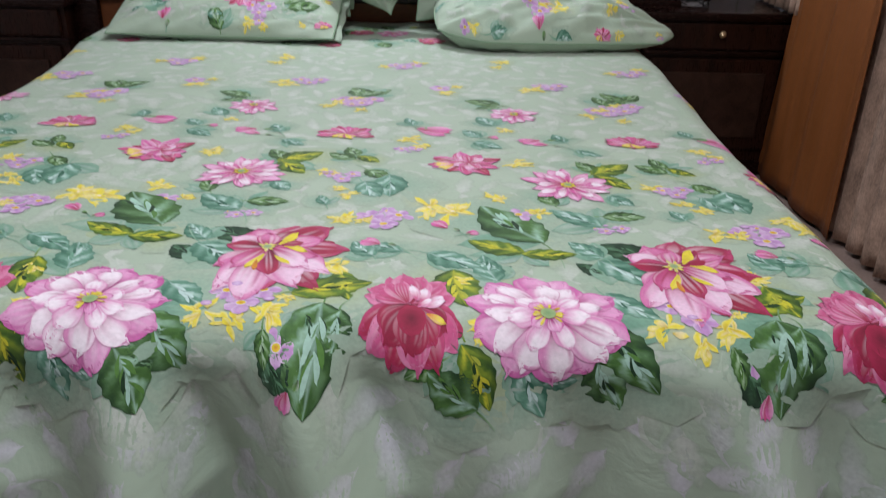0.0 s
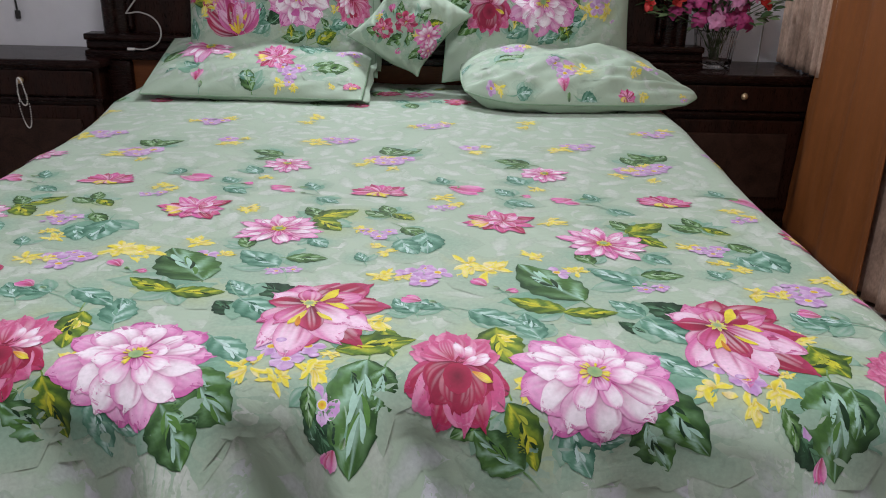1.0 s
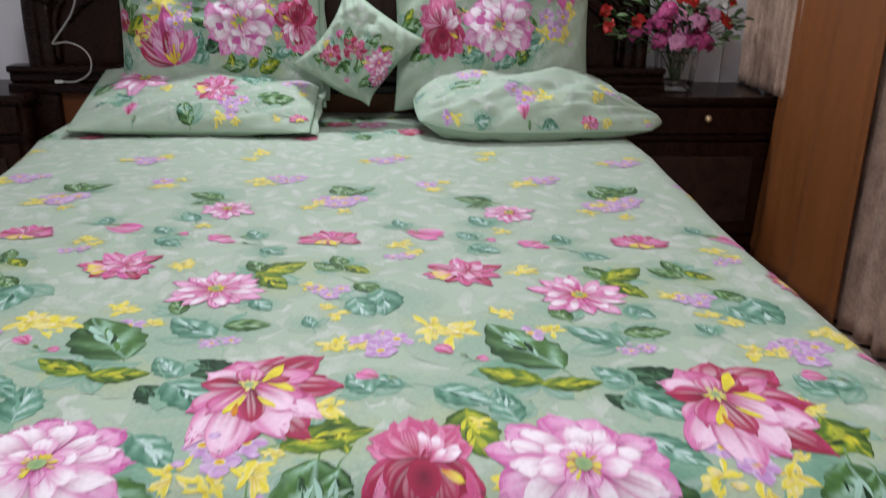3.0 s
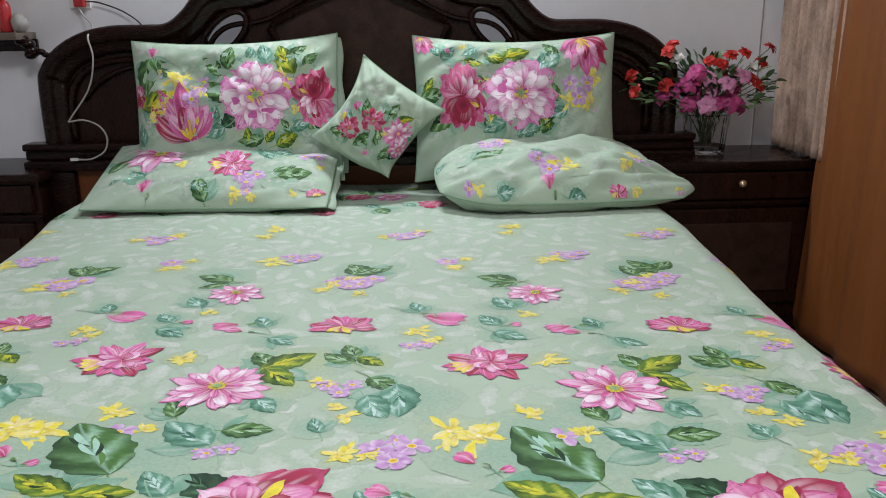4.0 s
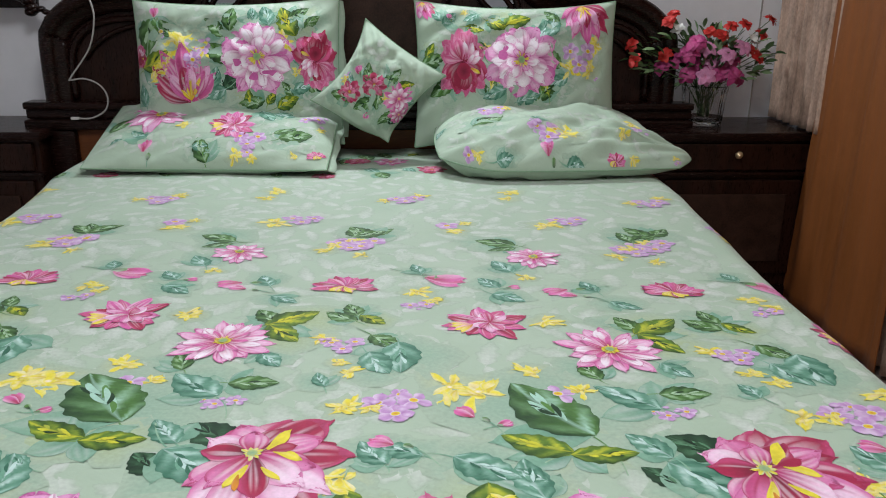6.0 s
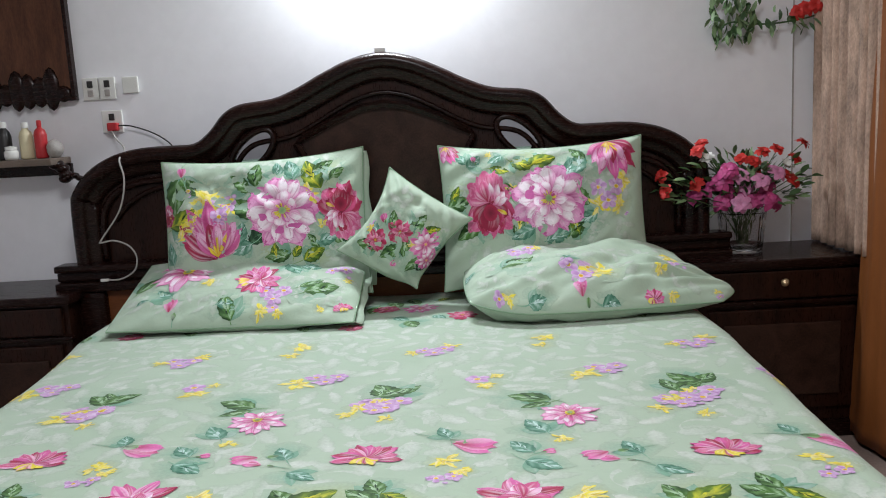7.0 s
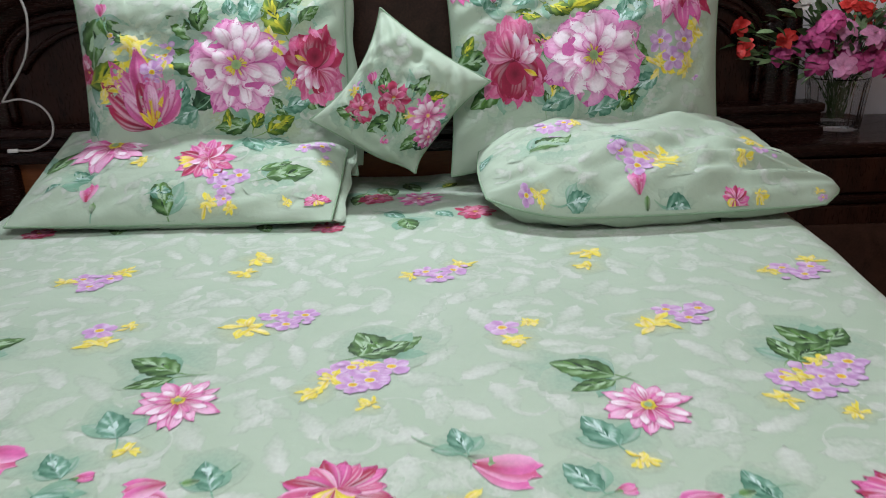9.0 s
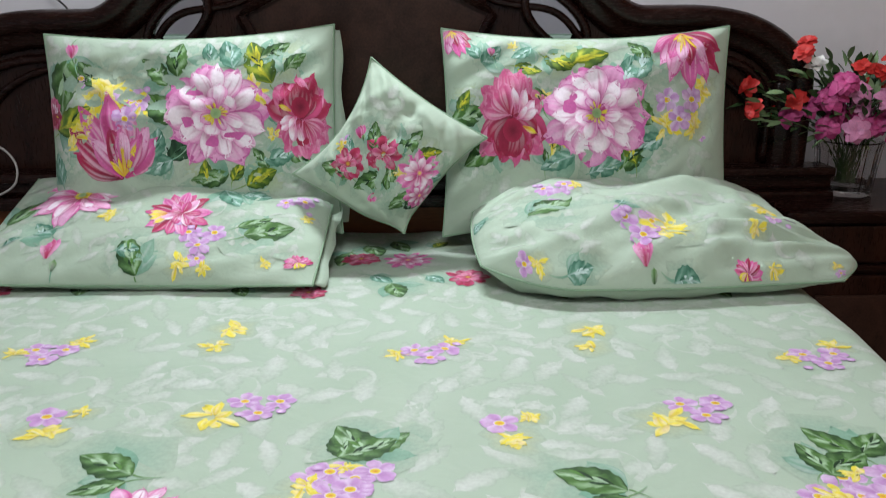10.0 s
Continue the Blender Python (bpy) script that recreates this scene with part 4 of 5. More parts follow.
def scroll(p, x, y, size, angle, colour):
    """Pale tone-on-tone acanthus spray: lobed leaves along a curling stem."""
    r = p.rnd
    col = np.asarray(colour)
    curve = r.choice((-1, 1)) * r.uniform(0.5, 0.9)
    s, w = np.meshgrid(np.linspace(0, 1, 17), np.linspace(-1, 1, 5), indexing="ij")
    for k in range(5):
        t = (k + 0.4) / 5
        lx, ly = size * (t - 0.5), curve * size * (t - 0.5) ** 2
        a = angle + (1 if k % 2 else -1) * (64 - 30 * t) + r.uniform(-10, 10)
        l, wide = size * (0.52 - 0.18 * t), size * r.uniform(0.20, 0.26)
        lobes = np.sin(math.pi * np.clip(s, 0, 1) ** 0.75) ** 0.7 * (0.62 + 0.38 * np.abs(np.sin(s * math.pi * 3.5)))
        c, q = math.cos(radians(angle)), math.sin(radians(angle))
        along, across = l * s + 0.10 * l * np.abs(w), wide / 2 * lobes * w + r.uniform(-0.3, 0.3) * l * s * s
        p.add(place_shape(along, across, x + lx * c - ly * q, y + lx * q + ly * c, a), lerp(CLOTH, col, (1.05 - 0.95 * np.abs(w) ** 2) * r.uniform(0.6, 1.0) * np.clip(1.3 - s, 0, 1)))
    s, w = np.meshgrid(np.linspace(0, 1, 16), np.linspace(-1, 1, 2), indexing="ij")
    turn = 4.2 * s
    rad = size * 0.26 * (1 - 0.6 * s)
    along, across = size * 0.35 - rad * np.sin(turn), curve * size * 0.3 + rad * np.cos(turn) + 0.006 * w * (1 - 0.5 * s)
    p.add(place_shape(along, across, x, y, angle), np.broadcast_to(lerp(CLOTH, col, np.array(0.6)), (16, 2, 3)))


def print_mat():
    m, nt, b = node_mat("printed_ink")
    a = nt.nodes.new("ShaderNodeAttribute")
    a.attribute_name = "print"
    v = coords(nt)
    g = ramp(nt, noise_tex(nt, v, 160.0, 4.0), ((0.3, (0.84,) * 3), (0.7, (1.0,) * 3))).outputs[0]
    nt.links.new(mix(nt, 1.0, a.outputs["Color"], g, "MULTIPLY"), b.inputs["Base Color"])
    bump(nt, b, noise_tex(nt, v, 12.0, 3.0, 0.5, 1.6), 0.3, 0.006)
    b.inputs["Roughness"].default_value = 0.7
    b.inputs["Sheen Weight"].default_value = 0.1
    b.inputs["Specular IOR Level"].default_value = 0.3
    return m


M_PRINT = print_mat()


def lay_print(p, f, owner, local=False):
    """Put the printed shapes on the surface f(u, v) of a thing; they take its normals."""
    for s in p.sets:
        uv, off = np.concatenate(s["p"]), np.concatenate(s["o"])
        nrm = surface_normal(f, uv[:, 0], uv[:, 1], 0.010)
        col = np.concatenate(s["c"])
        ob = raw_part(s["name"], f(uv[:, 0], uv[:, 1]) + nrm * off[:, None], s["f"], M_PRINT, owner, True, np.concatenate([col, np.ones((len(col), 1))], 1))
        ob.data.normals_split_custom_set_from_vertices([tuple(n) for n in nrm])
        if s["name"] == "scroll_print":
            ob["kind"] = "stuff"
        if local:
            ob.matrix_parent_inverse = Matrix()


def sheet_field(p):
    leaf(p, 0.255, 0.304, 0.157, 124, "h")
    leaf(p, 0.224, 0.208, 0.089, 156, "y")
    leaf(p, 0.310, 0.186, 0.081, 3, "y")
    leaf(p, 0.154, 0.152, 0.085, -31, "t")
    leaf(p, 0.208, 0.137, 0.041, 143, "t")
    leaf(p, 0.372, 0.209, 0.069, 127, "t")
    leaf(p, 0.435, 0.204, 0.081, 143, "d")
    leaf(p, 0.423, 0.128, 0.100, -48, "t")
    leaf(p, 0.369, 0.135, 0.055, 130, "d")
    leaf(p, 0.377, 0.344, 0.098, 139, "t")
    leaf(p, 0.465, 0.352, 0.070, -1, "g")
    leaf(p, 0.476, 0.430, 0.057, -54, "t")
    leaf(p, 0.443, 0.605, 0.064, 123, "g")
    leaf(p, 0.491, 0.597, 0.100, 37, "y")
    leaf(p, 0.481, 0.530, 0.086, -52, "y")
    leaf(p, 0.338, 0.428, 0.058, 109, "g")
    leaf(p, 0.574, 0.605, 0.066, 143, "g")
    leaf(p, 0.595, 0.640, 0.058, 109, "g")
    leaf(p, 0.633, 0.590, 0.059, -44, "y")
    leaf(p, 0.656, 0.491, 0.066, -53, "g")
    leaf(p, 0.646, 0.408, 0.079, -67, "t")
    leaf(p, 0.684, 0.426, 0.103, -87, "t")
    leaf(p, 0.563, 0.357, 0.043, 111, "t")
    leaf(p, 0.461, 0.689, 0.057, -32, "t")
    leaf(p, 0.215, 0.807, 0.059, 126, "t")
    leaf(p, 0.247, 0.728, 0.065, -35, "t")
    leaf(p, 0.566, 1.126, 0.070, 104, "g")
    leaf(p, 0.602, 1.115, 0.084, 32, "g")
    leaf(p, 0.255, 1.066, 0.089, 152, "g")
    leaf(p, 0.262, 1.013, 0.065, -156, "g")
    leaf(p, 0.252, 0.902, 0.068, 119, "t")
    leaf(p, 0.411, 0.789, 0.057, 112, "t")
    leaf(p, 0.714, 0.854, 0.050, 110, "t")
    yellow(p, 0.295, 0.841, 0.041)
    yellow(p, 0.301, 0.611, 0.057)
    yellow(p, 0.552, 0.505, 0.049)
    yellow(p, 0.588, 0.413, 0.041)
    yellow(p, 0.612, 0.381, 0.046)
    yellow(p, 0.510, 0.979, 0.054)
    yellow(p, 0.592, 0.943, 0.038)
    yellow(p, 0.313, 0.359, 0.046)
    yellow(p, 0.245, 0.415, 0.057)
    yellow(p, 0.159, 0.349, 0.100)
    yellow(p, 0.608, 0.273, 0.057)
    yellow(p, 0.594, 0.096, 0.068)
    yellow(p, 0.548, 0.064, 0.043)
    yellow(p, 0.712, 0.723, 0.057)
    yellow(p, 0.740, 0.685, 0.046)
    yellow(p, 0.644, 0.271, 0.041)
    yellow(p, 0.758, 0.331, 0.084)
    lilac(p, 0.588, 0.477, 0.055, 3)
    lilac(p, 0.562, 1.023, 0.078, 3)
    lilac(p, 0.714, 0.657, 0.046, 2)
    lilac(p, 0.277, 0.351, 0.048, 1)
    lilac(p, 0.678, 0.269, 0.072, 3)
    lilac(p, 0.435, 0.291, 0.044, 2)
    lilac(p, 0.403, 0.299, 0.017, 1)
    lilac(p, 0.684, 0.303, 0.030, 1)
    anemone(p, 0.325, 0.955, 0.118, 40)
    bud(p, 0.383, 0.771, 0.057, 200)
    bud(p, 0.391, 0.737, 0.039, 160)
    bud(p, 0.259, 0.781, 0.030, 10)
    bud(p, 0.758, 0.807, 0.092, -20)
    fan(p, 0.570, 0.767, 0.134, 90)
    peony(p, 0.191, 0.601, 0.160, 110)
    anemone(p, 0.387, 0.499, 0.162, 0)
    bud(p, 0.159, 0.277, 0.039, 130)
    bud(p, 0.187, 0.259, 0.025, 20)
    dahlia(p, 0.524, 0.178, 0.211, 70)


def sheet_border(p):
    leaf(p, 0.391, -0.075, 0.102, -52, "h")
    leaf(p, 0.356, -0.111, 0.080, -65, "h")
    leaf(p, 0.403, 0.022, 0.084, -47, "t")
    leaf(p, 0.254, -0.118, 0.076, -67, "t")
    leaf(p, 0.294, -0.107, 0.043, 8, "t")
    leaf(p, 0.185, -0.099, 0.085, -65, "y")
    leaf(p, 0.147, -0.119, 0.077, 143, "h")
    leaf(p, 0.108, -0.090, 0.052, -154, "g")
    leaf(p, 0.157, 0.060, 0.107, -82, "y")
    leaf(p, 0.613, 0.044, 0.108, 16, "y")
    leaf(p, 0.630, 0.051, 0.084, -77, "y")
    leaf(p, 0.601, -0.073, 0.127, -95, "h")
    leaf(p, 0.627, -0.057, 0.068, -95, "h")
    leaf(p, 0.590, -0.043, 0.045, -67, "d")
    leaf(p, 0.533, -0.074, 0.044, -81, "g")
    leaf(p, 0.553, -0.100, 0.055, -53, "d")
    leaf(p, 0.648, 0.173, 0.062, 124, "t")
    leaf(p, 0.681, 0.177, 0.063, 161, "t")
    leaf(p, 0.206, 0.129, 0.083, 100, "t")
    yellow(p, 0.201, -0.036, 0.065)
    yellow(p, 0.161, 0.084, 0.041)
    yellow(p, 0.441, -0.024, 0.057)
    yellow(p, 0.485, -0.046, 0.046)
    yellow(p, 0.528, -0.026, 0.057)
    yellow(p, 0.552, 0.010, 0.030)
    yellow(p, 0.608, 0.112, 0.065)
    lilac(p, 0.489, 0.016, 0.074, 3)
    lilac(p, 0.485, 0.060, 0.025, 1)
    lilac(p, 0.552, -0.068, 0.042, 1)
    chrys(p, 0.281, -0.010, 0.204, 0)
    bud(p, 0.580, -0.112, 0.030, 250)
    bud(p, 0.688, 0.190, 0.041, 150)
    rose(p, 0.091, -0.004, 0.200, 90)


def sheet_head(p):
    leaf(p, -0.062, 1.169, 0.084, 127, "g")
    leaf(p, -0.012, 1.162, 0.072, 44, "g")
    leaf(p, -0.025, 1.758, 0.078, -73, "g")
    leaf(p, 0.058, 1.811, 0.050, -48, "t")
    leaf(p, -0.156, 1.965, 0.088, -102, "g")
    leaf(p, -0.087, 2.029, 0.080, -64, "g")
    leaf(p, -0.028, 2.064, 0.086, -67, "g")
    leaf(p, 0.069, 2.071, 0.059, 58, "y")
    leaf(p, -0.061, 1.828, 0.063, -44, "t")
    leaf(p, 0.315, 1.748, 0.062, -68, "g")
    yellow(p, 0.347, 1.554, 0.070)
    yellow(p, 0.329, 1.480, 0.059)
    yellow(p, -0.273, 1.225, 0.078)
    yellow(p, 0.163, 1.165, 0.062)
    yellow(p, 0.197, 1.227, 0.038)
    yellow(p, -0.009, 1.439, 0.046)
    yellow(p, 0.085, 1.486, 0.054)
    yellow(p, -0.107, 1.047, 0.059)
    yellow(p, -0.065, 1.097, 0.041)
    lilac(p, 0.045, 1.437, 0.074, 3)
    lilac(p, -0.213, 1.263, 0.076, 3)
    lilac(p, 0.149, 1.211, 0.055, 1)
    lilac(p, -0.055, 1.069, 0.084, 3)
    smallrose(p, -0.117, 1.964, 0.075, 90)
    smallchrys(p, -0.007, 1.950, 0.100, 0)
    smallrose(p, 0.127, 1.828, 0.083, 80)
    smallrose(p, 0.459, 1.744, 0.066, 100)


REPEATS = ((-3, 0.640, -0.030), (-3, 0.638, -0.010), (-3, 0.668, -0.004))   # first copy, width and drift of each band of the print
sheet_print = Print(21)
rnd = random.Random(5)
sheet_print.gap = 0.00001
sheet_print.begin("scroll_print", 0.0001)
for row in range(20):
    v = -0.50 + row * 0.138
    for colm in range(17):
        u = -1.32 + colm * 0.15 + (0.075 if row % 2 else 0)
        sheet_print.step = 0.0
        scroll(sheet_print, u + rnd.uniform(-0.02, 0.02), v + rnd.uniform(-0.02, 0.02), rnd.uniform(0.16, 0.23), rnd.uniform(0, 360),
               (0.60, 0.61, 0.65) if v < -0.12 else (0.60, 0.645, 0.59))
sheet_print.gap = 0.00006
for fill, (first, width, drift) in zip((sheet_field, sheet_border, sheet_head), REPEATS):
    for k in range(first, 3):
        sheet_print.shift = (k * width, k * drift)
        fill(sheet_print)
sheet_print.sets = [s for s in sheet_print.sets if -1.34 < float(np.mean(np.concatenate(s["p"])[:, 0])) < 1.10]
lay_print(sheet_print, on_sheet, bedsheet)


# ---- prints on the pillows ----
def on_pillow(f, w, h):
    """The pillow's upper face as meshed."""
    lin = np.sin(np.linspace(-1, 1, PILLOW_GRID) * math.pi / 2)
    face = f(*np.meshgrid(lin, lin))

    def g(x, y):
        a = np.interp(np.clip(np.asarray(x) / (w / 2), -0.99, 0.99), lin, np.arange(PILLOW_GRID))
        b = np.interp(np.clip(np.asarray(y) / (h / 2), -0.99, 0.99), lin, np.arange(PILLOW_GRID))
        i, j = np.minimum(a.astype(int), PILLOW_GRID - 2), np.minimum(b.astype(int), PILLOW_GRID - 2)
        u, v = (a - i)[..., None], (b - j)[..., None]
        return (face[j, i] * (1 - u) + face[j, i + 1] * u) * (1 - v) + (face[j + 1, i] * (1 - u) + face[j + 1, i + 1] * u) * v
    return g


def pale_scrolls(p, w, h, seed):
    r = random.Random(seed)
    p.begin("scroll_print", 0.0003)
    for i in range(int(w / 0.12)):
        for j in range(int(h / 0.12)):
            p.step = 0.0
            scroll(p, -w / 2 + 0.09 + i * 0.12 + r.uniform(-0.02, 0.02), -h / 2 + 0.09 + j * 0.12, r.uniform(0.09, 0.13), r.uniform(0, 360), (0.56, 0.60, 0.55))


p = Print(31, 0.00008)
pale_scrolls(p, 0.68, 0.49, 1)
leaf(p, -0.286, 0.121, 0.123, -99, "g")
leaf(p, -0.224, 0.144, 0.067, 124, "g")
leaf(p, -0.260, 0.034, 0.107, 23, "y")
leaf(p, -0.316, -0.071, 0.070, 102, "t")
leaf(p, -0.063, 0.146, 0.082, 130, "g")
leaf(p, -0.014, 0.175, 0.085, 86, "g")
leaf(p, -0.055, 0.057, 0.097, 142, "g")
leaf(p, -0.063, 0.059, 0.050, -162, "g")
leaf(p, 0.060, 0.187, 0.059, 101, "t")
leaf(p, 0.105, 0.184, 0.075, 105, "t")
leaf(p, 0.170, 0.159, 0.108, 114, "y")
leaf(p, 0.210, 0.187, 0.067, 28, "g")
leaf(p, 0.252, 0.157, 0.059, 40, "g")
leaf(p, -0.064, -0.025, 0.066, 76, "t")
leaf(p, -0.066, -0.074, 0.069, -160, "t")
leaf(p, -0.010, -0.033, 0.070, 44, "d")
leaf(p, 0.042, -0.095, 0.056, 96, "y")
leaf(p, 0.112, -0.094, 0.045, 58, "y")
leaf(p, 0.166, -0.108, 0.073, 26, "y")
leaf(p, 0.050, -0.109, 0.078, -172, "g")
leaf(p, 0.261, -0.068, 0.073, -49, "g")
leaf(p, 0.211, -0.063, 0.070, 12, "t")
leaf(p, 0.215, 0.030, 0.069, 160, "t")
leaf(p, 0.167, -0.065, 0.055, 126, "g")
yellow(p, -0.176, 0.094, 0.110)
yellow(p, -0.104, 0.073, 0.080)
yellow(p, 0.161, 0.088, 0.069)
yellow(p, 0.199, -0.014, 0.038)
yellow(p, -0.225, 0.006, 0.101)
yellow(p, -0.261, 0.008, 0.063)
lilac(p, -0.135, 0.057, 0.081, 3)
lilac(p, -0.241, 0.133, 0.049, 1)
lilac(p, -0.104, 0.018, 0.012, 1)
bud(p, -0.253, 0.184, 0.041, 90)
rose(p, -0.325, 0.057, 0.082, 90)
rose(p, 0.264, 0.027, 0.205, 270)
lily(p, -0.145, -0.097, 0.188, 98)
chrys(p, 0.073, 0.040, 0.225, 0)
lay_print(p, on_pillow(f_bl, 0.68, 0.49), back_left, True)

p = Print(32, 0.00008)
pale_scrolls(p, 0.68, 0.49, 2)
leaf(p, -0.069, 0.160, 0.069, -25, "y")
leaf(p, -0.005, 0.172, 0.091, 19, "y")
leaf(p, -0.142, 0.143, 0.058, -14, "y")
leaf(p, -0.270, 0.191, 0.049, 131, "t")
leaf(p, -0.225, 0.178, 0.058, 44, "t")
leaf(p, 0.082, 0.133, 0.083, 71, "t")
leaf(p, 0.118, 0.157, 0.093, 73, "t")
leaf(p, 0.113, 0.193, 0.063, 134, "g")
leaf(p, -0.296, 0.070, 0.054, 60, "y")
leaf(p, -0.284, 0.036, 0.080, 15, "g")
leaf(p, -0.089, -0.049, 0.060, 66, "g")
leaf(p, -0.078, -0.072, 0.076, -158, "t")
leaf(p, 0.100, -0.054, 0.094, 48, "g")
leaf(p, 0.091, -0.043, 0.070, 109, "y")
leaf(p, -0.253, -0.054, 0.089, -149, "g")
leaf(p, 0.037, -0.085, 0.076, 21, "t")
leaf(p, 0.114, 0.042, 0.073, 124, "g")
leaf(p, 0.136, -0.029, 0.060, -159, "t")
leaf(p, -0.116, 0.071, 0.053, 106, "g")
leaf(p, -0.154, 0.184, 0.052, -148, "t")
yellow(p, 0.171, 0.010, 0.069)
yellow(p, 0.241, 0.010, 0.076)
yellow(p, 0.269, 0.094, 0.069)
yellow(p, -0.109, 0.079, 0.035)
yellow(p, -0.076, -0.018, 0.063)
yellow(p, -0.174, 0.203, 0.031)
lilac(p, 0.205, 0.049, 0.086, 3)
lilac(p, 0.264, -0.018, 0.022, 1)
bud(p, -0.220, 0.177, 0.024, 90)
rose(p, -0.181, 0.027, 0.235, 90)
lily(p, -0.318, 0.240, 0.067, -80)
lily(p, 0.220, 0.240, 0.147, -88)
chrys(p, 0.009, 0.036, 0.225, 0)
lay_print(p, on_pillow(f_br, 0.68, 0.49), back_right, True)

p = Print(33, 0.00008)
pale_scrolls(p, 0.75, 0.43, 3)
leaf(p, 0.233, -0.064, 0.069, 25, "g")
leaf(p, 0.267, -0.083, 0.100, 27, "g")
leaf(p, 0.214, 0.051, 0.059, 3, "t")
leaf(p, 0.162, 0.027, 0.076, -56, "t")
leaf(p, -0.014, -0.164, 0.085, 115, "g")
leaf(p, -0.017, -0.157, 0.043, 10, "t")
leaf(p, -0.308, 0.007, 0.091, 59, "g")
leaf(p, -0.289, -0.111, 0.038, 39, "t")
leaf(p, -0.228, -0.083, 0.080, 137, "t")
yellow(p, 0.098, -0.185, 0.050)
yellow(p, 0.146, -0.190, 0.034)
yellow(p, -0.087, -0.050, 0.057)
yellow(p, 0.333, -0.009, 0.034)
yellow(p, 0.271, -0.173, 0.031)
lilac(p, 0.123, -0.116, 0.078, 3)
lilac(p, 0.129, -0.170, 0.035, 1)
lilac(p, 0.302, 0.037, 0.062, 2)
bud(p, -0.172, -0.172, 0.059, 90)
fan(p, 0.339, -0.164, 0.062, 120)
anemone(p, -0.189, 0.046, 0.201, 0)
peony(p, 0.061, -0.040, 0.156, 110)
lay_print(p, on_pillow(f_fl, 0.75, 0.43), front_left, True)

p = Print(34, 0.00008)
pale_scrolls(p, 0.69, 0.40, 4)
leaf(p, -0.184, 0.003, 0.109, 34, "g")
leaf(p, -0.155, -0.182, 0.050, 16, "t")
leaf(p, -0.335, 0.009, 0.050, -88, "t")
leaf(p, 0.054, -0.196, 0.048, 0, "t")
leaf(p, -0.040, -0.026, 0.050, 63, "t")
yellow(p, -0.121, 0.087, 0.039)
yellow(p, 0.033, -0.090, 0.113)
yellow(p, -0.234, -0.175, 0.039)
yellow(p, 0.228, -0.187, 0.028)
yellow(p, 0.213, -0.107, 0.035)
yellow(p, 0.265, -0.008, 0.060)
yellow(p, 0.317, -0.173, 0.018)
lilac(p, -0.168, 0.073, 0.064, 3)
lilac(p, -0.020, -0.096, 0.084, 3)
lilac(p, -0.262, -0.179, 0.032, 1)
lilac(p, 0.268, -0.061, 0.035, 2)
lilac(p, 0.330, -0.187, 0.017, 1)
bud(p, -0.012, -0.182, 0.051, 90)
fan(p, 0.176, -0.190, 0.060, 60)
lay_print(p, on_pillow(f_fr, 0.69, 0.40), front_right, True)


def turned(fn, p, x, y, *rest):
    """Place a motif in the cushion's upright frame."""
    c, s = math.cos(radians(-55)), math.sin(radians(-55))
    fn(p, x * c - y * s, x * s + y * c, *rest)


p = Print(35, 0.00008)
pale_scrolls(p, 0.32, 0.32, 5)
for x, y, size, angle, tint in ((-0.12, -0.03, 0.07, 150, "g"), (-0.045, -0.06, 0.07, 200, "g"), (0.05, 0.025, 0.07, 40, "g"), (0.09, -0.0, 0.06, 10, "y"), (0.03, -0.12, 0.07, 220, "g"), (-0.03, 0.04, 0.06, 90, "g"), (0.0, -0.05, 0.06, 260, "g"), (0.05, -0.13, 0.06, 150, "d"), (-0.09, 0.02, 0.05, 100, "t"), (0.11, -0.06, 0.06, -20, "t")):
    turned(leaf, p, x, y, size, angle - 55, tint)
turned(yellow, p, 0.035, -0.045, 0.05); turned(yellow, p, -0.11, 0.02, 0.04)
turned(smallrose, p, -0.09, -0.02, 0.065, 90); turned(smallrose, p, -0.01, -0.0, 0.07, 90); turned(smallchrys, p, 0.07, -0.045, 0.09); turned(smallchrys, p, 0.078, -0.105, 0.075)
turned(bud, p, -0.055, 0.045, 0.035, 40); turned(bud, p, -0.03, -0.08, 0.03, 200); turned(lilac, p, -0.10, 0.03, 0.035, 1)
lay_print(p, on_pillow(f_cu, 0.318, 0.318), cushion, True)


# ---- vase and bouquet ----
def ribbed_vase(x, y, z):
    ob = thing("vase", "clear ribbed cut-glass vase on the nightstand", "vase", x, y, z)
    seg = 48
    prof = [(0.066, 0.0), (0.070, 0.004), (0.070, 0.03), (0.073, 0.07), (0.078, 0.115), (0.083, 0.14), (0.078, 0.142), (0.071, 0.115), (0.066, 0.07), (0.063, 0.03), (0.058, 0.016)]
    bm = bmesh.new()
    rings = []
    for r, h in prof:
        rings.append([bm.verts.new((x + (r + (0.0022 if k % 4 < 2 and 0.02 < h < 0.12 else 0)) * math.cos(2 * math.pi * k / seg), y + (r + (0.0022 if k % 4 < 2 and 0.02 < h < 0.12 else 0)) * math.sin(2 * math.pi * k / seg), z + h)) for k in range(seg)])
    for a, b in zip(rings, rings[1:]):
        for k in range(seg):
            bm.faces.new((a[k], a[(k + 1) % seg], b[(k + 1) % seg], b[k]))
    bm.faces.new(rings[0])
    bm.faces.new(rings[-1])
    part("glass_body", bm, M_GLASS, ob)
    return ob


VX, VY, VZ = 1.125, 2.235, 0.633
ribbed_vase(VX, VY, VZ)
bouquet = thing("bouquet", "artificial bouquet of magenta and red flowers in the vase", "flowers", VX, VY, VZ + 0.02)


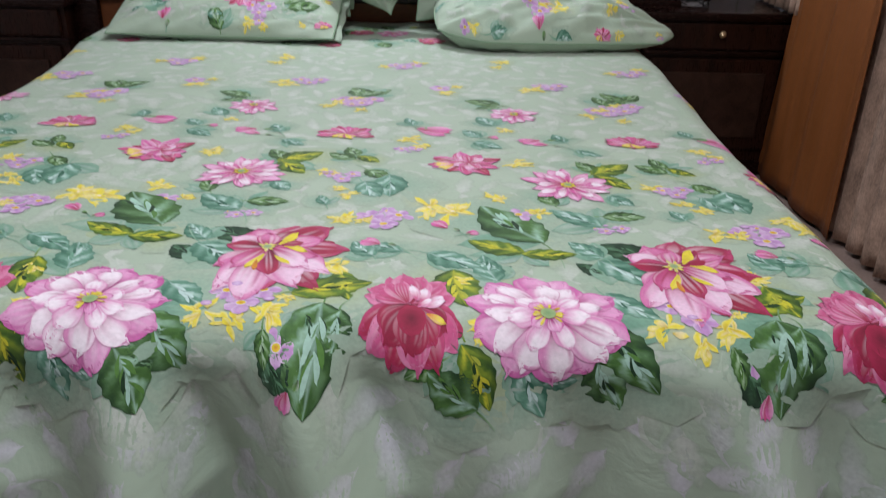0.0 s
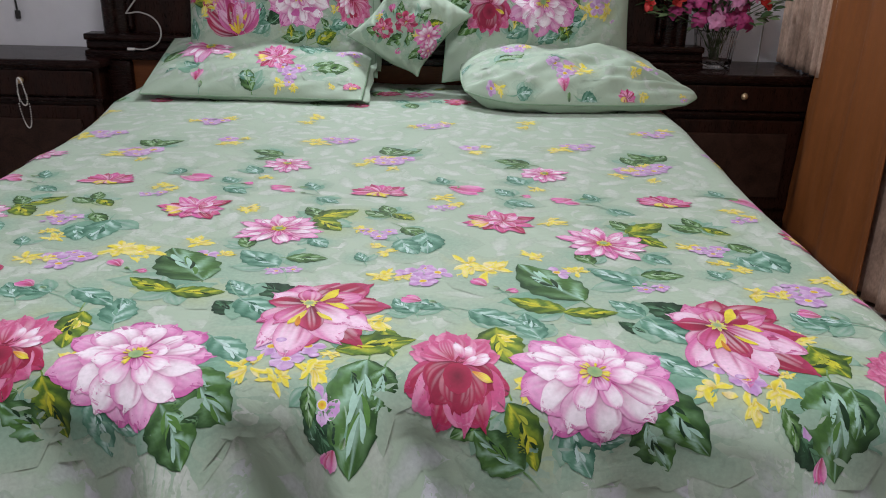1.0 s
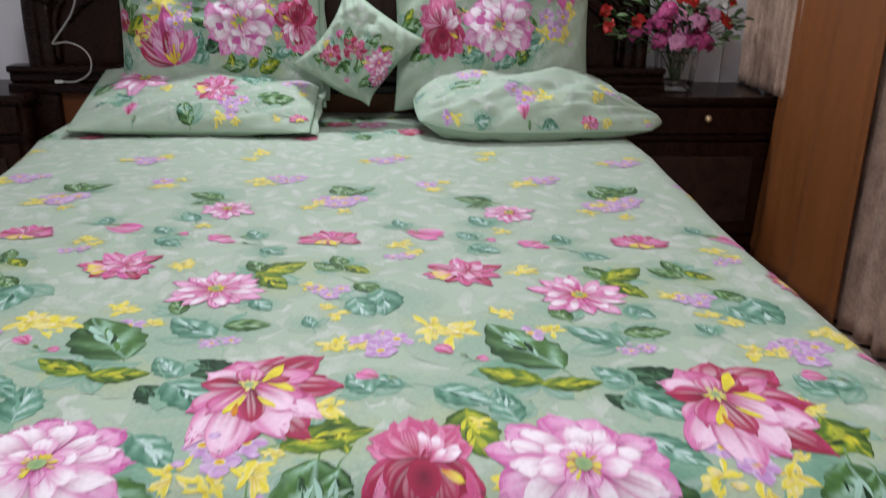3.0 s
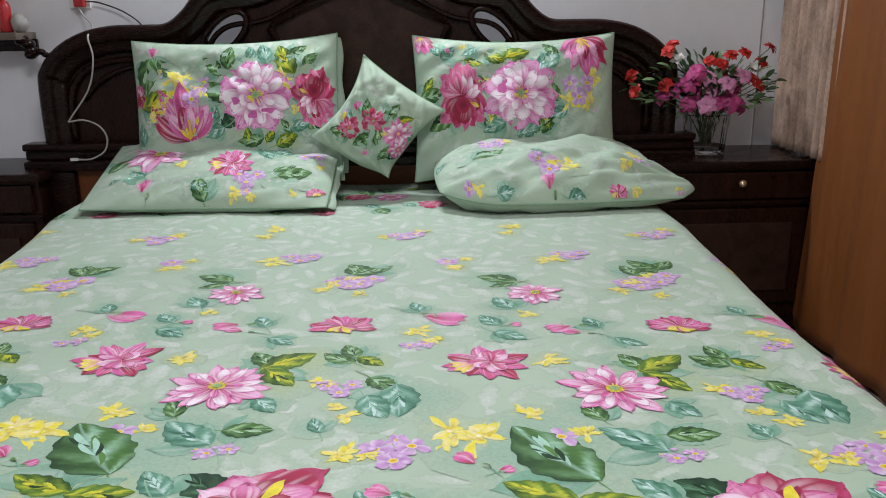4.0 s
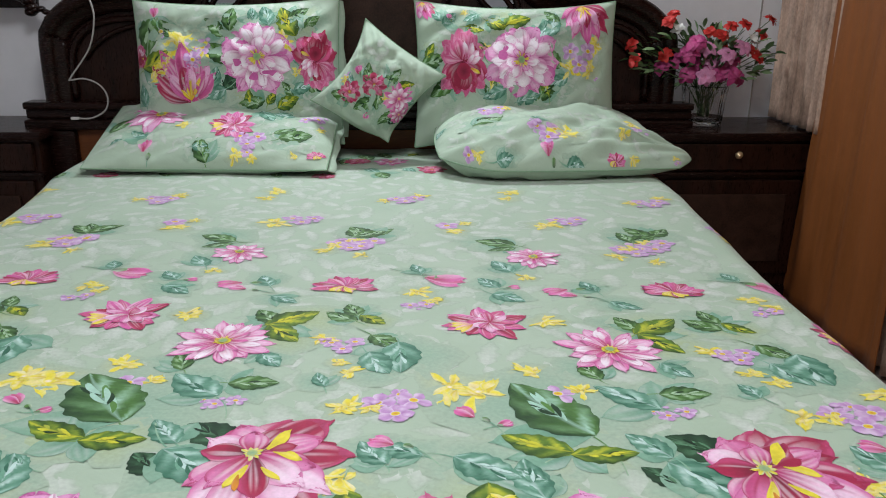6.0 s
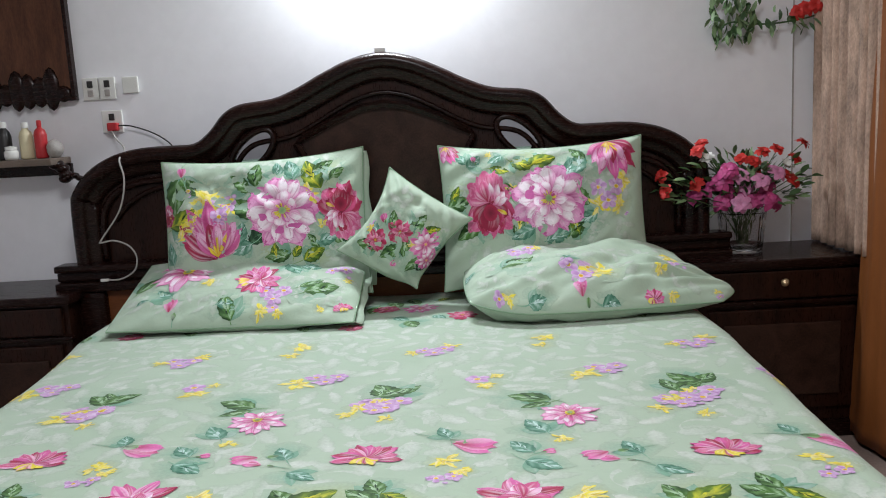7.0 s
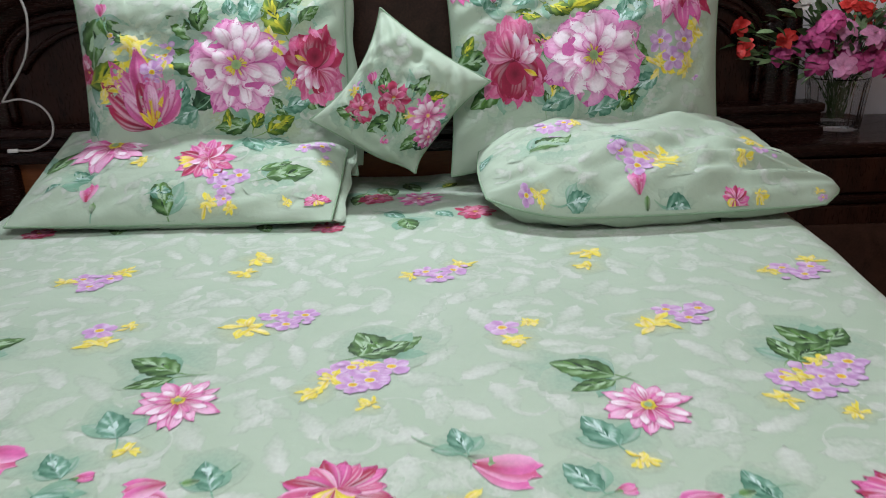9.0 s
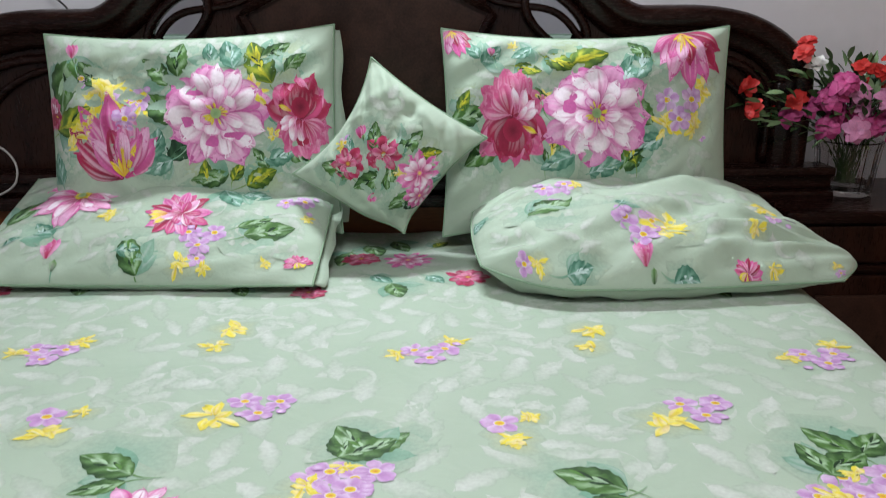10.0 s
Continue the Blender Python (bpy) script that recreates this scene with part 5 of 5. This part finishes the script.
def bloom_mesh(name, material, petals, length, width, tilt, rings, curl, seed):
    """A silk flower: cupped petals in rings about the z axis."""
    r = random.Random(seed)
    verts, faces = [], []
    for g in range(rings):
        for k in range(petals):
            a = 2 * math.pi * (k + 0.5 * (g % 2)) / petals + r.uniform(-0.2, 0.2)
            up = tilt + (1.25 - tilt) * g / max(rings, 1) + r.uniform(-0.2, 0.2)
            l = length * (1 - 0.22 * g) * r.uniform(0.85, 1.1)
            base = len(verts)
            for i in range(5):
                s = i / 4
                w = width * (1 - 0.15 * g) * (math.sin(math.pi * min(1, s * 0.86 + 0.08)) ** 0.8)
                rad, h = l * s * math.cos(up - curl * s), l * s * math.sin(up - curl * s)
                for j in (-1, 0, 1):
                    ruffle = 0.12 * l * s * (abs(j)) * r.uniform(-0.6, 1.0)
                    verts.append((rad * math.cos(a) - j * w / 2 * math.sin(a), rad * math.sin(a) + j * w / 2 * math.cos(a), h + ruffle))
            for i in range(4):
                for j in range(2):
                    q = base + i * 3 + j
                    faces.append((q, q + 1, q + 4, q + 3))
    me = bpy.data.meshes.new(name)
    me.from_pydata(verts, [], faces)
    me.materials.append(material)
    me.polygons.foreach_set("use_smooth", [True] * len(me.polygons))
    return me


M_FPALE = plain_mat("pale_pink_silk_petal", (0.62, 0.24, 0.42), 0.6, 0, 0.3, 30.0, 0.1)
RED_MESH = [bloom_mesh("red_bloom", M_FRED, 7, 0.030, 0.024, 0.2, 3, 0.5, k) for k in (1, 2)]
PINK_MESH = [bloom_mesh("pink_bloom", M_FPINK, 6, 0.044, 0.030, 0.35, 3, 0.9, k) for k in (3, 4)] + [bloom_mesh("pink_bloom", M_FPALE, 6, 0.038, 0.026, 0.4, 3, 0.8, 5)]
WHITE_MESH = bloom_mesh("white_bloom", M_FWHITE, 5, 0.032, 0.02, 0.9, 2, 0.4, 7)


def leaf_mesh(name, material, length, width, seed):
    r = random.Random(seed)
    verts, faces = [], []
    for i in range(6):
        s = i / 5
        w = width * math.sin(math.pi * min(1, s * 0.95 + 0.03)) ** 0.8
        for j in (-1, 0, 1):
            verts.append((length * s, j * w / 2, -0.25 * length * s * s + abs(j) * w * 0.12 + r.uniform(-1, 1) * 0.001))
    for i in range(5):
        for j in range(2):
            q = i * 3 + j
            faces.append((q, q + 3, q + 4, q + 1))
    me = bpy.data.meshes.new(name)
    me.from_pydata(verts, [], faces)
    me.materials.append(material)
    me.polygons.foreach_set("use_smooth", [True] * len(me.polygons))
    return me


LEAVES = [leaf_mesh("bouquet_leaf", M_LEAF, 0.045, 0.022, 1), leaf_mesh("bouquet_leaf", M_LEAF, 0.034, 0.018, 2), leaf_mesh("bouquet_leaf", M_LEAFL, 0.042, 0.016, 3)]


def put_part(name, me, parent, m):
    ob = new(name, me)
    ob.parent = parent
    ob.matrix_parent_inverse = parent.matrix_basis.inverted()
    ob.matrix_basis = m
    return ob


def sprig(name, me, x, y, z, r):
    """A bloom facing away from the vase's mouth on its own stem."""
    d = Vector((x - VX, (y - VY) - 0.10, z - (VZ + 0.10))).normalized()
    m = Matrix.Translation((x, y, z)) @ d.to_track_quat("Z", "Y").to_matrix().to_4x4() @ pose(0, 0, 0, 0, 0, r.uniform(0, 360))
    put_part(name, me, bouquet, m)
    base = Vector((VX + r.uniform(-0.02, 0.02), VY + r.uniform(-0.02, 0.02), VZ + 0.03))
    mid = base.lerp(Vector((x, y, z)), 0.5) + Vector((-(x - VX) * 0.15, 0, 0.03))
    part("stem", tube(bmesh.new(), smooth_line([base, mid, (x, y, z)], 4), 0.0016, 5), M_LEAF, bouquet)


r = random.Random(17)
for px, pz in ((0.985, 1.02), (0.95, 1.0), (0.915, 0.985), (1.10, 0.965), (1.175, 0.985), (1.23, 0.99), (1.14, 0.955), (1.205, 0.93), (1.155, 0.92), (1.295, 0.955)):
    sprig("red_bloom", r.choice(RED_MESH), px, VY - 0.03 + r.uniform(-0.05, 0.05), pz, r)
for px, pz in ((1.31, 0.885), (1.285, 0.875), (0.95, 0.885), (0.905, 0.855), (0.835, 0.865), (0.83, 0.92), (1.33, 1.005), (1.25, 0.905)):
    sprig("red_bloom", r.choice(RED_MESH), px, VY - 0.03 + r.uniform(-0.05, 0.05), pz, r)
for px, pz in ((1.04, 0.91), (1.06, 0.835), (0.985, 0.845), (1.11, 0.805), (1.16, 0.865), (1.20, 0.85), (1.235, 0.785), (0.945, 0.825), (1.09, 0.885), (1.215, 0.89), (1.02, 0.87), (1.085, 0.79), (1.15, 0.80), (1.03, 0.80), (1.19, 0.80), (1.12, 0.84)):
    sprig("pink_bloom", r.choice(PINK_MESH), px, VY - 0.07 + r.uniform(-0.04, 0.04), pz + 0.025, r)
for px, pz in ((0.99, 0.965), (1.25, 0.93)):
    sprig("white_bloom", WHITE_MESH, px, VY - 0.06, pz, r)
for k in range(360):
    a = r.uniform(0, 2 * math.pi)
    q = r.uniform(0.05, 1.0)
    x, z = VX - 0.03 + 0.25 * q * math.cos(a), 0.875 + 0.10 * q * math.sin(a)
    y = VY - 0.02 + r.uniform(-0.07, 0.07)
    if z < 0.775:
        continue
    d = Vector((x - VX, r.uniform(-0.12, 0.06), z - 0.78)).normalized()
    put_part("leaf", r.choice(LEAVES), bouquet, Matrix.Translation((x, y, z)) @ d.to_track_quat("X", "Z").to_matrix().to_4x4() @ pose(0, 0, 0, r.uniform(-50, 50), r.uniform(-25, 25), 0))

# ---- plant hanging on the wall ----
vine = thing("wall_plant", "trailing green artificial ivy hung high on the wall", "plant", 1.25, WY, 1.42)
part("vine_stem", tube(bmesh.new(), smooth_line([(1.08, 2.38, 1.36), (1.12, 2.37, 1.43), (1.25, 2.37, 1.42), (1.38, 2.37, 1.43), (1.50, 2.37, 1.46)], 6), 0.003, 6), M_LEAF, vine)
for k in range(130):
    t = r.random()
    x = 1.06 + 0.16 * r.random() if k < 100 else 1.15 + 0.33 * r.random()
    z = (1.38 + 0.15 * r.random()) if k < 100 else 1.41 + 0.08 * r.random()
    put_part("leaf", LEAVES[r.choice((0, 1, 2, 2))], vine, pose(x, 2.365 + r.uniform(-0.03, 0.03), z, r.uniform(-60, 60), r.uniform(20, 110), r.uniform(0, 360)))
for k in range(3):
    put_part("red_bloom", RED_MESH[k % 2], vine, pose(1.36 + 0.03 * k, 2.345, 1.455 + 0.01 * k, 70, 0, 0))

# ---- wall shelf and what stands on it ----
shelf = thing("wall_shelf", "narrow grey-brown wall shelf on a carved dark bracket", "shelf", -1.7, 2.34, 1.05)
M_SHELF = wood_mat("grey_brown_shelf", (0.10, 0.075, 0.06), (0.22, 0.17, 0.14), 0.5, (1, 6, 6))
boxed("board", (-2.15, 2.26, 1.062, -1.285, WY - 0.002, 1.086), M_SHELF, shelf, 0.004)
bm = bmesh.new()
for k in range(9):
    a = k / 8
    bmesh.ops.create_icosphere(bm, subdivisions=2, radius=0.022 - 0.012 * a, matrix=pose(-1.30 + 0.075 * a + 0.012 * math.sin(a * 9), 2.33, 1.045 - 0.055 * a + 0.016 * math.cos(a * 8)) @ Matrix.Diagonal((1.2, 1.6, 0.9, 1)))
part("carved_bracket", bm, M_DARK, shelf, "dark carved curling bracket", True)
boxed("back_cleat", (-1.9, WY - 0.02, 1.02, -1.28, WY - 0.001, 1.062), M_DARK, shelf, 0.003)


def bottle(label, x, material, r0, h, cap_material, cap_r):
    ob = thing("bottle", label, "bottle", x, 2.33, 1.087, "bottles on the shelf")
    part("bottle_body", lathe(bmesh.new(), [(0.0, 0.0), (r0 * 0.95, 0.0), (r0, 0.006), (r0, h * 0.62), (r0 * 0.8, h * 0.74), (cap_r, h * 0.80), (cap_r * 0.9, h * 0.84), (0.0, h * 0.84)], 20, pose(x, 2.33, 1.087)), material, ob, "", True)
    part("cap", lathe(bmesh.new(), [(0.0, h * 0.84), (cap_r, h * 0.84), (cap_r, h * 0.98), (cap_r * 0.8, h), (0.0, h)], 16, pose(x, 2.33, 1.087)), cap_material, ob)
    return ob


bottle("small red plastic bottle standing on the wall shelf", -1.345, M_RED, 0.022, 0.135, M_RED, 0.008)
bottle("cream plastic bottle standing on the wall shelf", -1.397, M_CREAM, 0.024, 0.13, M_WHITE, 0.012)
bottle("dark bottle with a white cap on the shelf", -1.475, M_BLACK, 0.024, 0.135, M_WHITE, 0.012)
bottle("dark brown bottle standing on the wall shelf", -1.535, M_BLACK, 0.022, 0.11, M_BLACK, 0.01)
jar = thing("jar", "round white cream jar on the wall shelf", "jar", -1.438, 2.30, 1.087)
part("jar_body", lathe(bmesh.new(), [(0.0, 0.0), (0.02, 0.0), (0.024, 0.012), (0.024, 0.028), (0.018, 0.036), (0.0, 0.036)], 20, pose(-1.438, 2.295, 1.087)), M_WHITE, jar, "", True)
part("jar_lid", lathe(bmesh.new(), [(0.0, 0.036), (0.02, 0.036), (0.02, 0.046), (0.0, 0.05)], 20, pose(-1.438, 2.295, 1.087)), M_WHITE, jar)
bm = bmesh.new()
bmesh.ops.create_icosphere(bm, subdivisions=3, radius=0.036, matrix=pose(-1.298, 2.33, 1.118) @ Matrix.Diagonal((0.75, 0.9, 0.95, 1)))
for v in bm.verts:
    v.co += Vector(noise.noise_vector(v.co * 40)) * 0.004
tagged(part("pebble_ornament", bm, M_GREY, None, "", True), "rounded grey stone ornament on the shelf end", "ornament")

# ---- carved wall panel ----
M_CARVE = wood_mat("carved_panel_wood", (0.04, 0.016, 0.010), (0.15, 0.060, 0.033), 0.45, (5, 5, 1), 5.0)
plaque = thing("wall_plaque", "brown wooden wall plaque with dark carved relief", "plaque", -1.6, WY, 1.29)
boxed("board", (-1.95, WY - 0.028, 1.293, -1.232, WY - 0.002, 1.95), M_CARVE, plaque, 0.004)
for dims in ((-1.955, 1.287, -1.227, 1.30), (-1.24, 1.30, -1.227, 1.95)):
    boxed("frame_strip", (dims[0], WY - 0.036, dims[1], dims[2], WY - 0.003, dims[3]), M_DARK, plaque, 0.003)
for k in range(16):
    bm = bmesh.new()
    x = -1.27 - 0.042 * k
    h = 0.03 + 0.05 * abs(math.sin(k * 1.3))
    bmesh.ops.create_icosphere(bm, subdivisions=2, radius=1.0, matrix=pose(x, WY - 0.03, 1.30 + h * 0.4) @ Matrix.Diagonal((0.032, 0.010, h, 1)))
    part("carving", bm, M_DARK, plaque, "", True)


# ---- switches and cables ----
def wall_plate(x0, z0, x1, z1, label, rockers, kind="switch"):
    ob = thing("switch_plate" if kind == "switch" else "wall_socket", label, kind, (x0 + x1) / 2, WY, (z0 + z1) / 2)
    boxed("plate", (x0, WY - 0.012, z0, x1, WY - 0.001, z1), M_WHITE, ob, 0.003)
    for k in range(rockers):
        for j in range(2):
            cx = x0 + (x1 - x0) * (k + 0.5) / rockers
            cz = z0 + (z1 - z0) * (0.3 + 0.4 * j)
            boxed("rocker", (cx - 0.010, WY - 0.017, cz - 0.012, cx + 0.010, WY - 0.011, cz + 0.012), M_BLACK if (j + k) % 2 else M_GREY, ob, 0.002)
    return ob


wall_plate(-1.208, 1.285, -1.150, 1.365, "square white switch plate on the wall", 1)
wall_plate(-1.146, 1.285, -1.088, 1.365, "square white switch plate on the wall", 1)
wall_plate(-1.062, 1.303, -1.004, 1.362, "small white blank wall plate", 0)
wall_plate(-1.150, 1.165, -1.075, 1.245, "white wall socket with a red plug in it", 1, "socket")
plug = thing("plug", "red plug with thin cables in the wall socket", "plug", -1.105, WY - 0.02, 1.185)
boxed("plug_body", (-1.123, WY - 0.045, 1.170, -1.085, WY - 0.017, 1.20), M_RED, plug, 0.006)
black_line = smooth_line([(-1.088, WY - 0.03, 1.188), (-1.04, WY - 0.03, 1.185), (-0.96, WY - 0.03, 1.155), (-0.90, WY - 0.05, 1.118), (-0.88, WY - 0.06, 1.09)], 6)
part("cable", tube(bmesh.new(), black_line, 0.0028, 6), M_BLACK, plug, "thin black cable", True)
charger = thing("charging_cable", "thin white charging cable draped over the headboard", "cable", -1.03, 2.17, 0.9)
line = smooth_line([(-1.108, WY - 0.04, 1.172), (-1.09, WY - 0.05, 1.14), (-1.045, 2.31, 1.115), (-1.02, 2.25, 1.09), (-1.012, 2.178, 1.07), (-1.003, 2.178, 1.0), (-1.03, 2.178, 0.90), (-1.105, 2.178, 0.80), (-1.106, 2.178, 0.79),
                    (-1.06, 2.176, 0.795), (-1.01, 2.172, 0.775), (-0.985, 2.166, 0.735), (-0.995, 2.16, 0.69), (-1.04, 2.152, 0.664), (-1.085, 2.15, 0.663)], 7)
part("wire", tube(bmesh.new(), line, 0.0030, 7), M_WIRE, charger, "", True)
boxed("connector", (-1.112, 2.146, 0.658, -1.084, 2.154, 0.668), M_WHITE, charger, 0.002)
strap = thing("hanging_cord", "short dark cord hanging down the wall", "cord", -1.63, WY - 0.01, 0.75)
part("cord", tube(bmesh.new(), smooth_line([(-1.66, WY - 0.012, 1.06), (-1.65, WY - 0.012, 0.95), (-1.635, WY - 0.012, 0.84), (-1.63, WY - 0.012, 0.765)], 5), 0.004, 6), M_BLACK, strap, "", True)
boxed("tip", (-1.640, WY - 0.018, 0.735, -1.620, WY - 0.006, 0.768), M_BLACK, strap, 0.004)

# ---- beads on the knob ----
beads = thing("bead_necklace", "looped white bead necklace hanging from the drawer knob", "necklace", -1.48, 2.03, 0.5)
bm = bmesh.new()
for width, length, y in ((0.019, 0.185, 2.031), (0.016, 0.10, 2.027)):
    n = int(length * 2 / 0.0062)
    for k in range(n):
        a = 2 * math.pi * k / n
        taper = 1.0 if math.cos(a) < 0 else 0.75
        bmesh.ops.create_icosphere(bm, subdivisions=1, radius=0.0032, matrix=Matrix.Translation((-1.48 + width * taper * math.sin(a) + 0.006 * (1 - math.cos(a)), y, 0.566 - length / 2 + length / 2 * math.cos(a))))
part("bead_strand", bm, M_PEARL, beads, "", True)
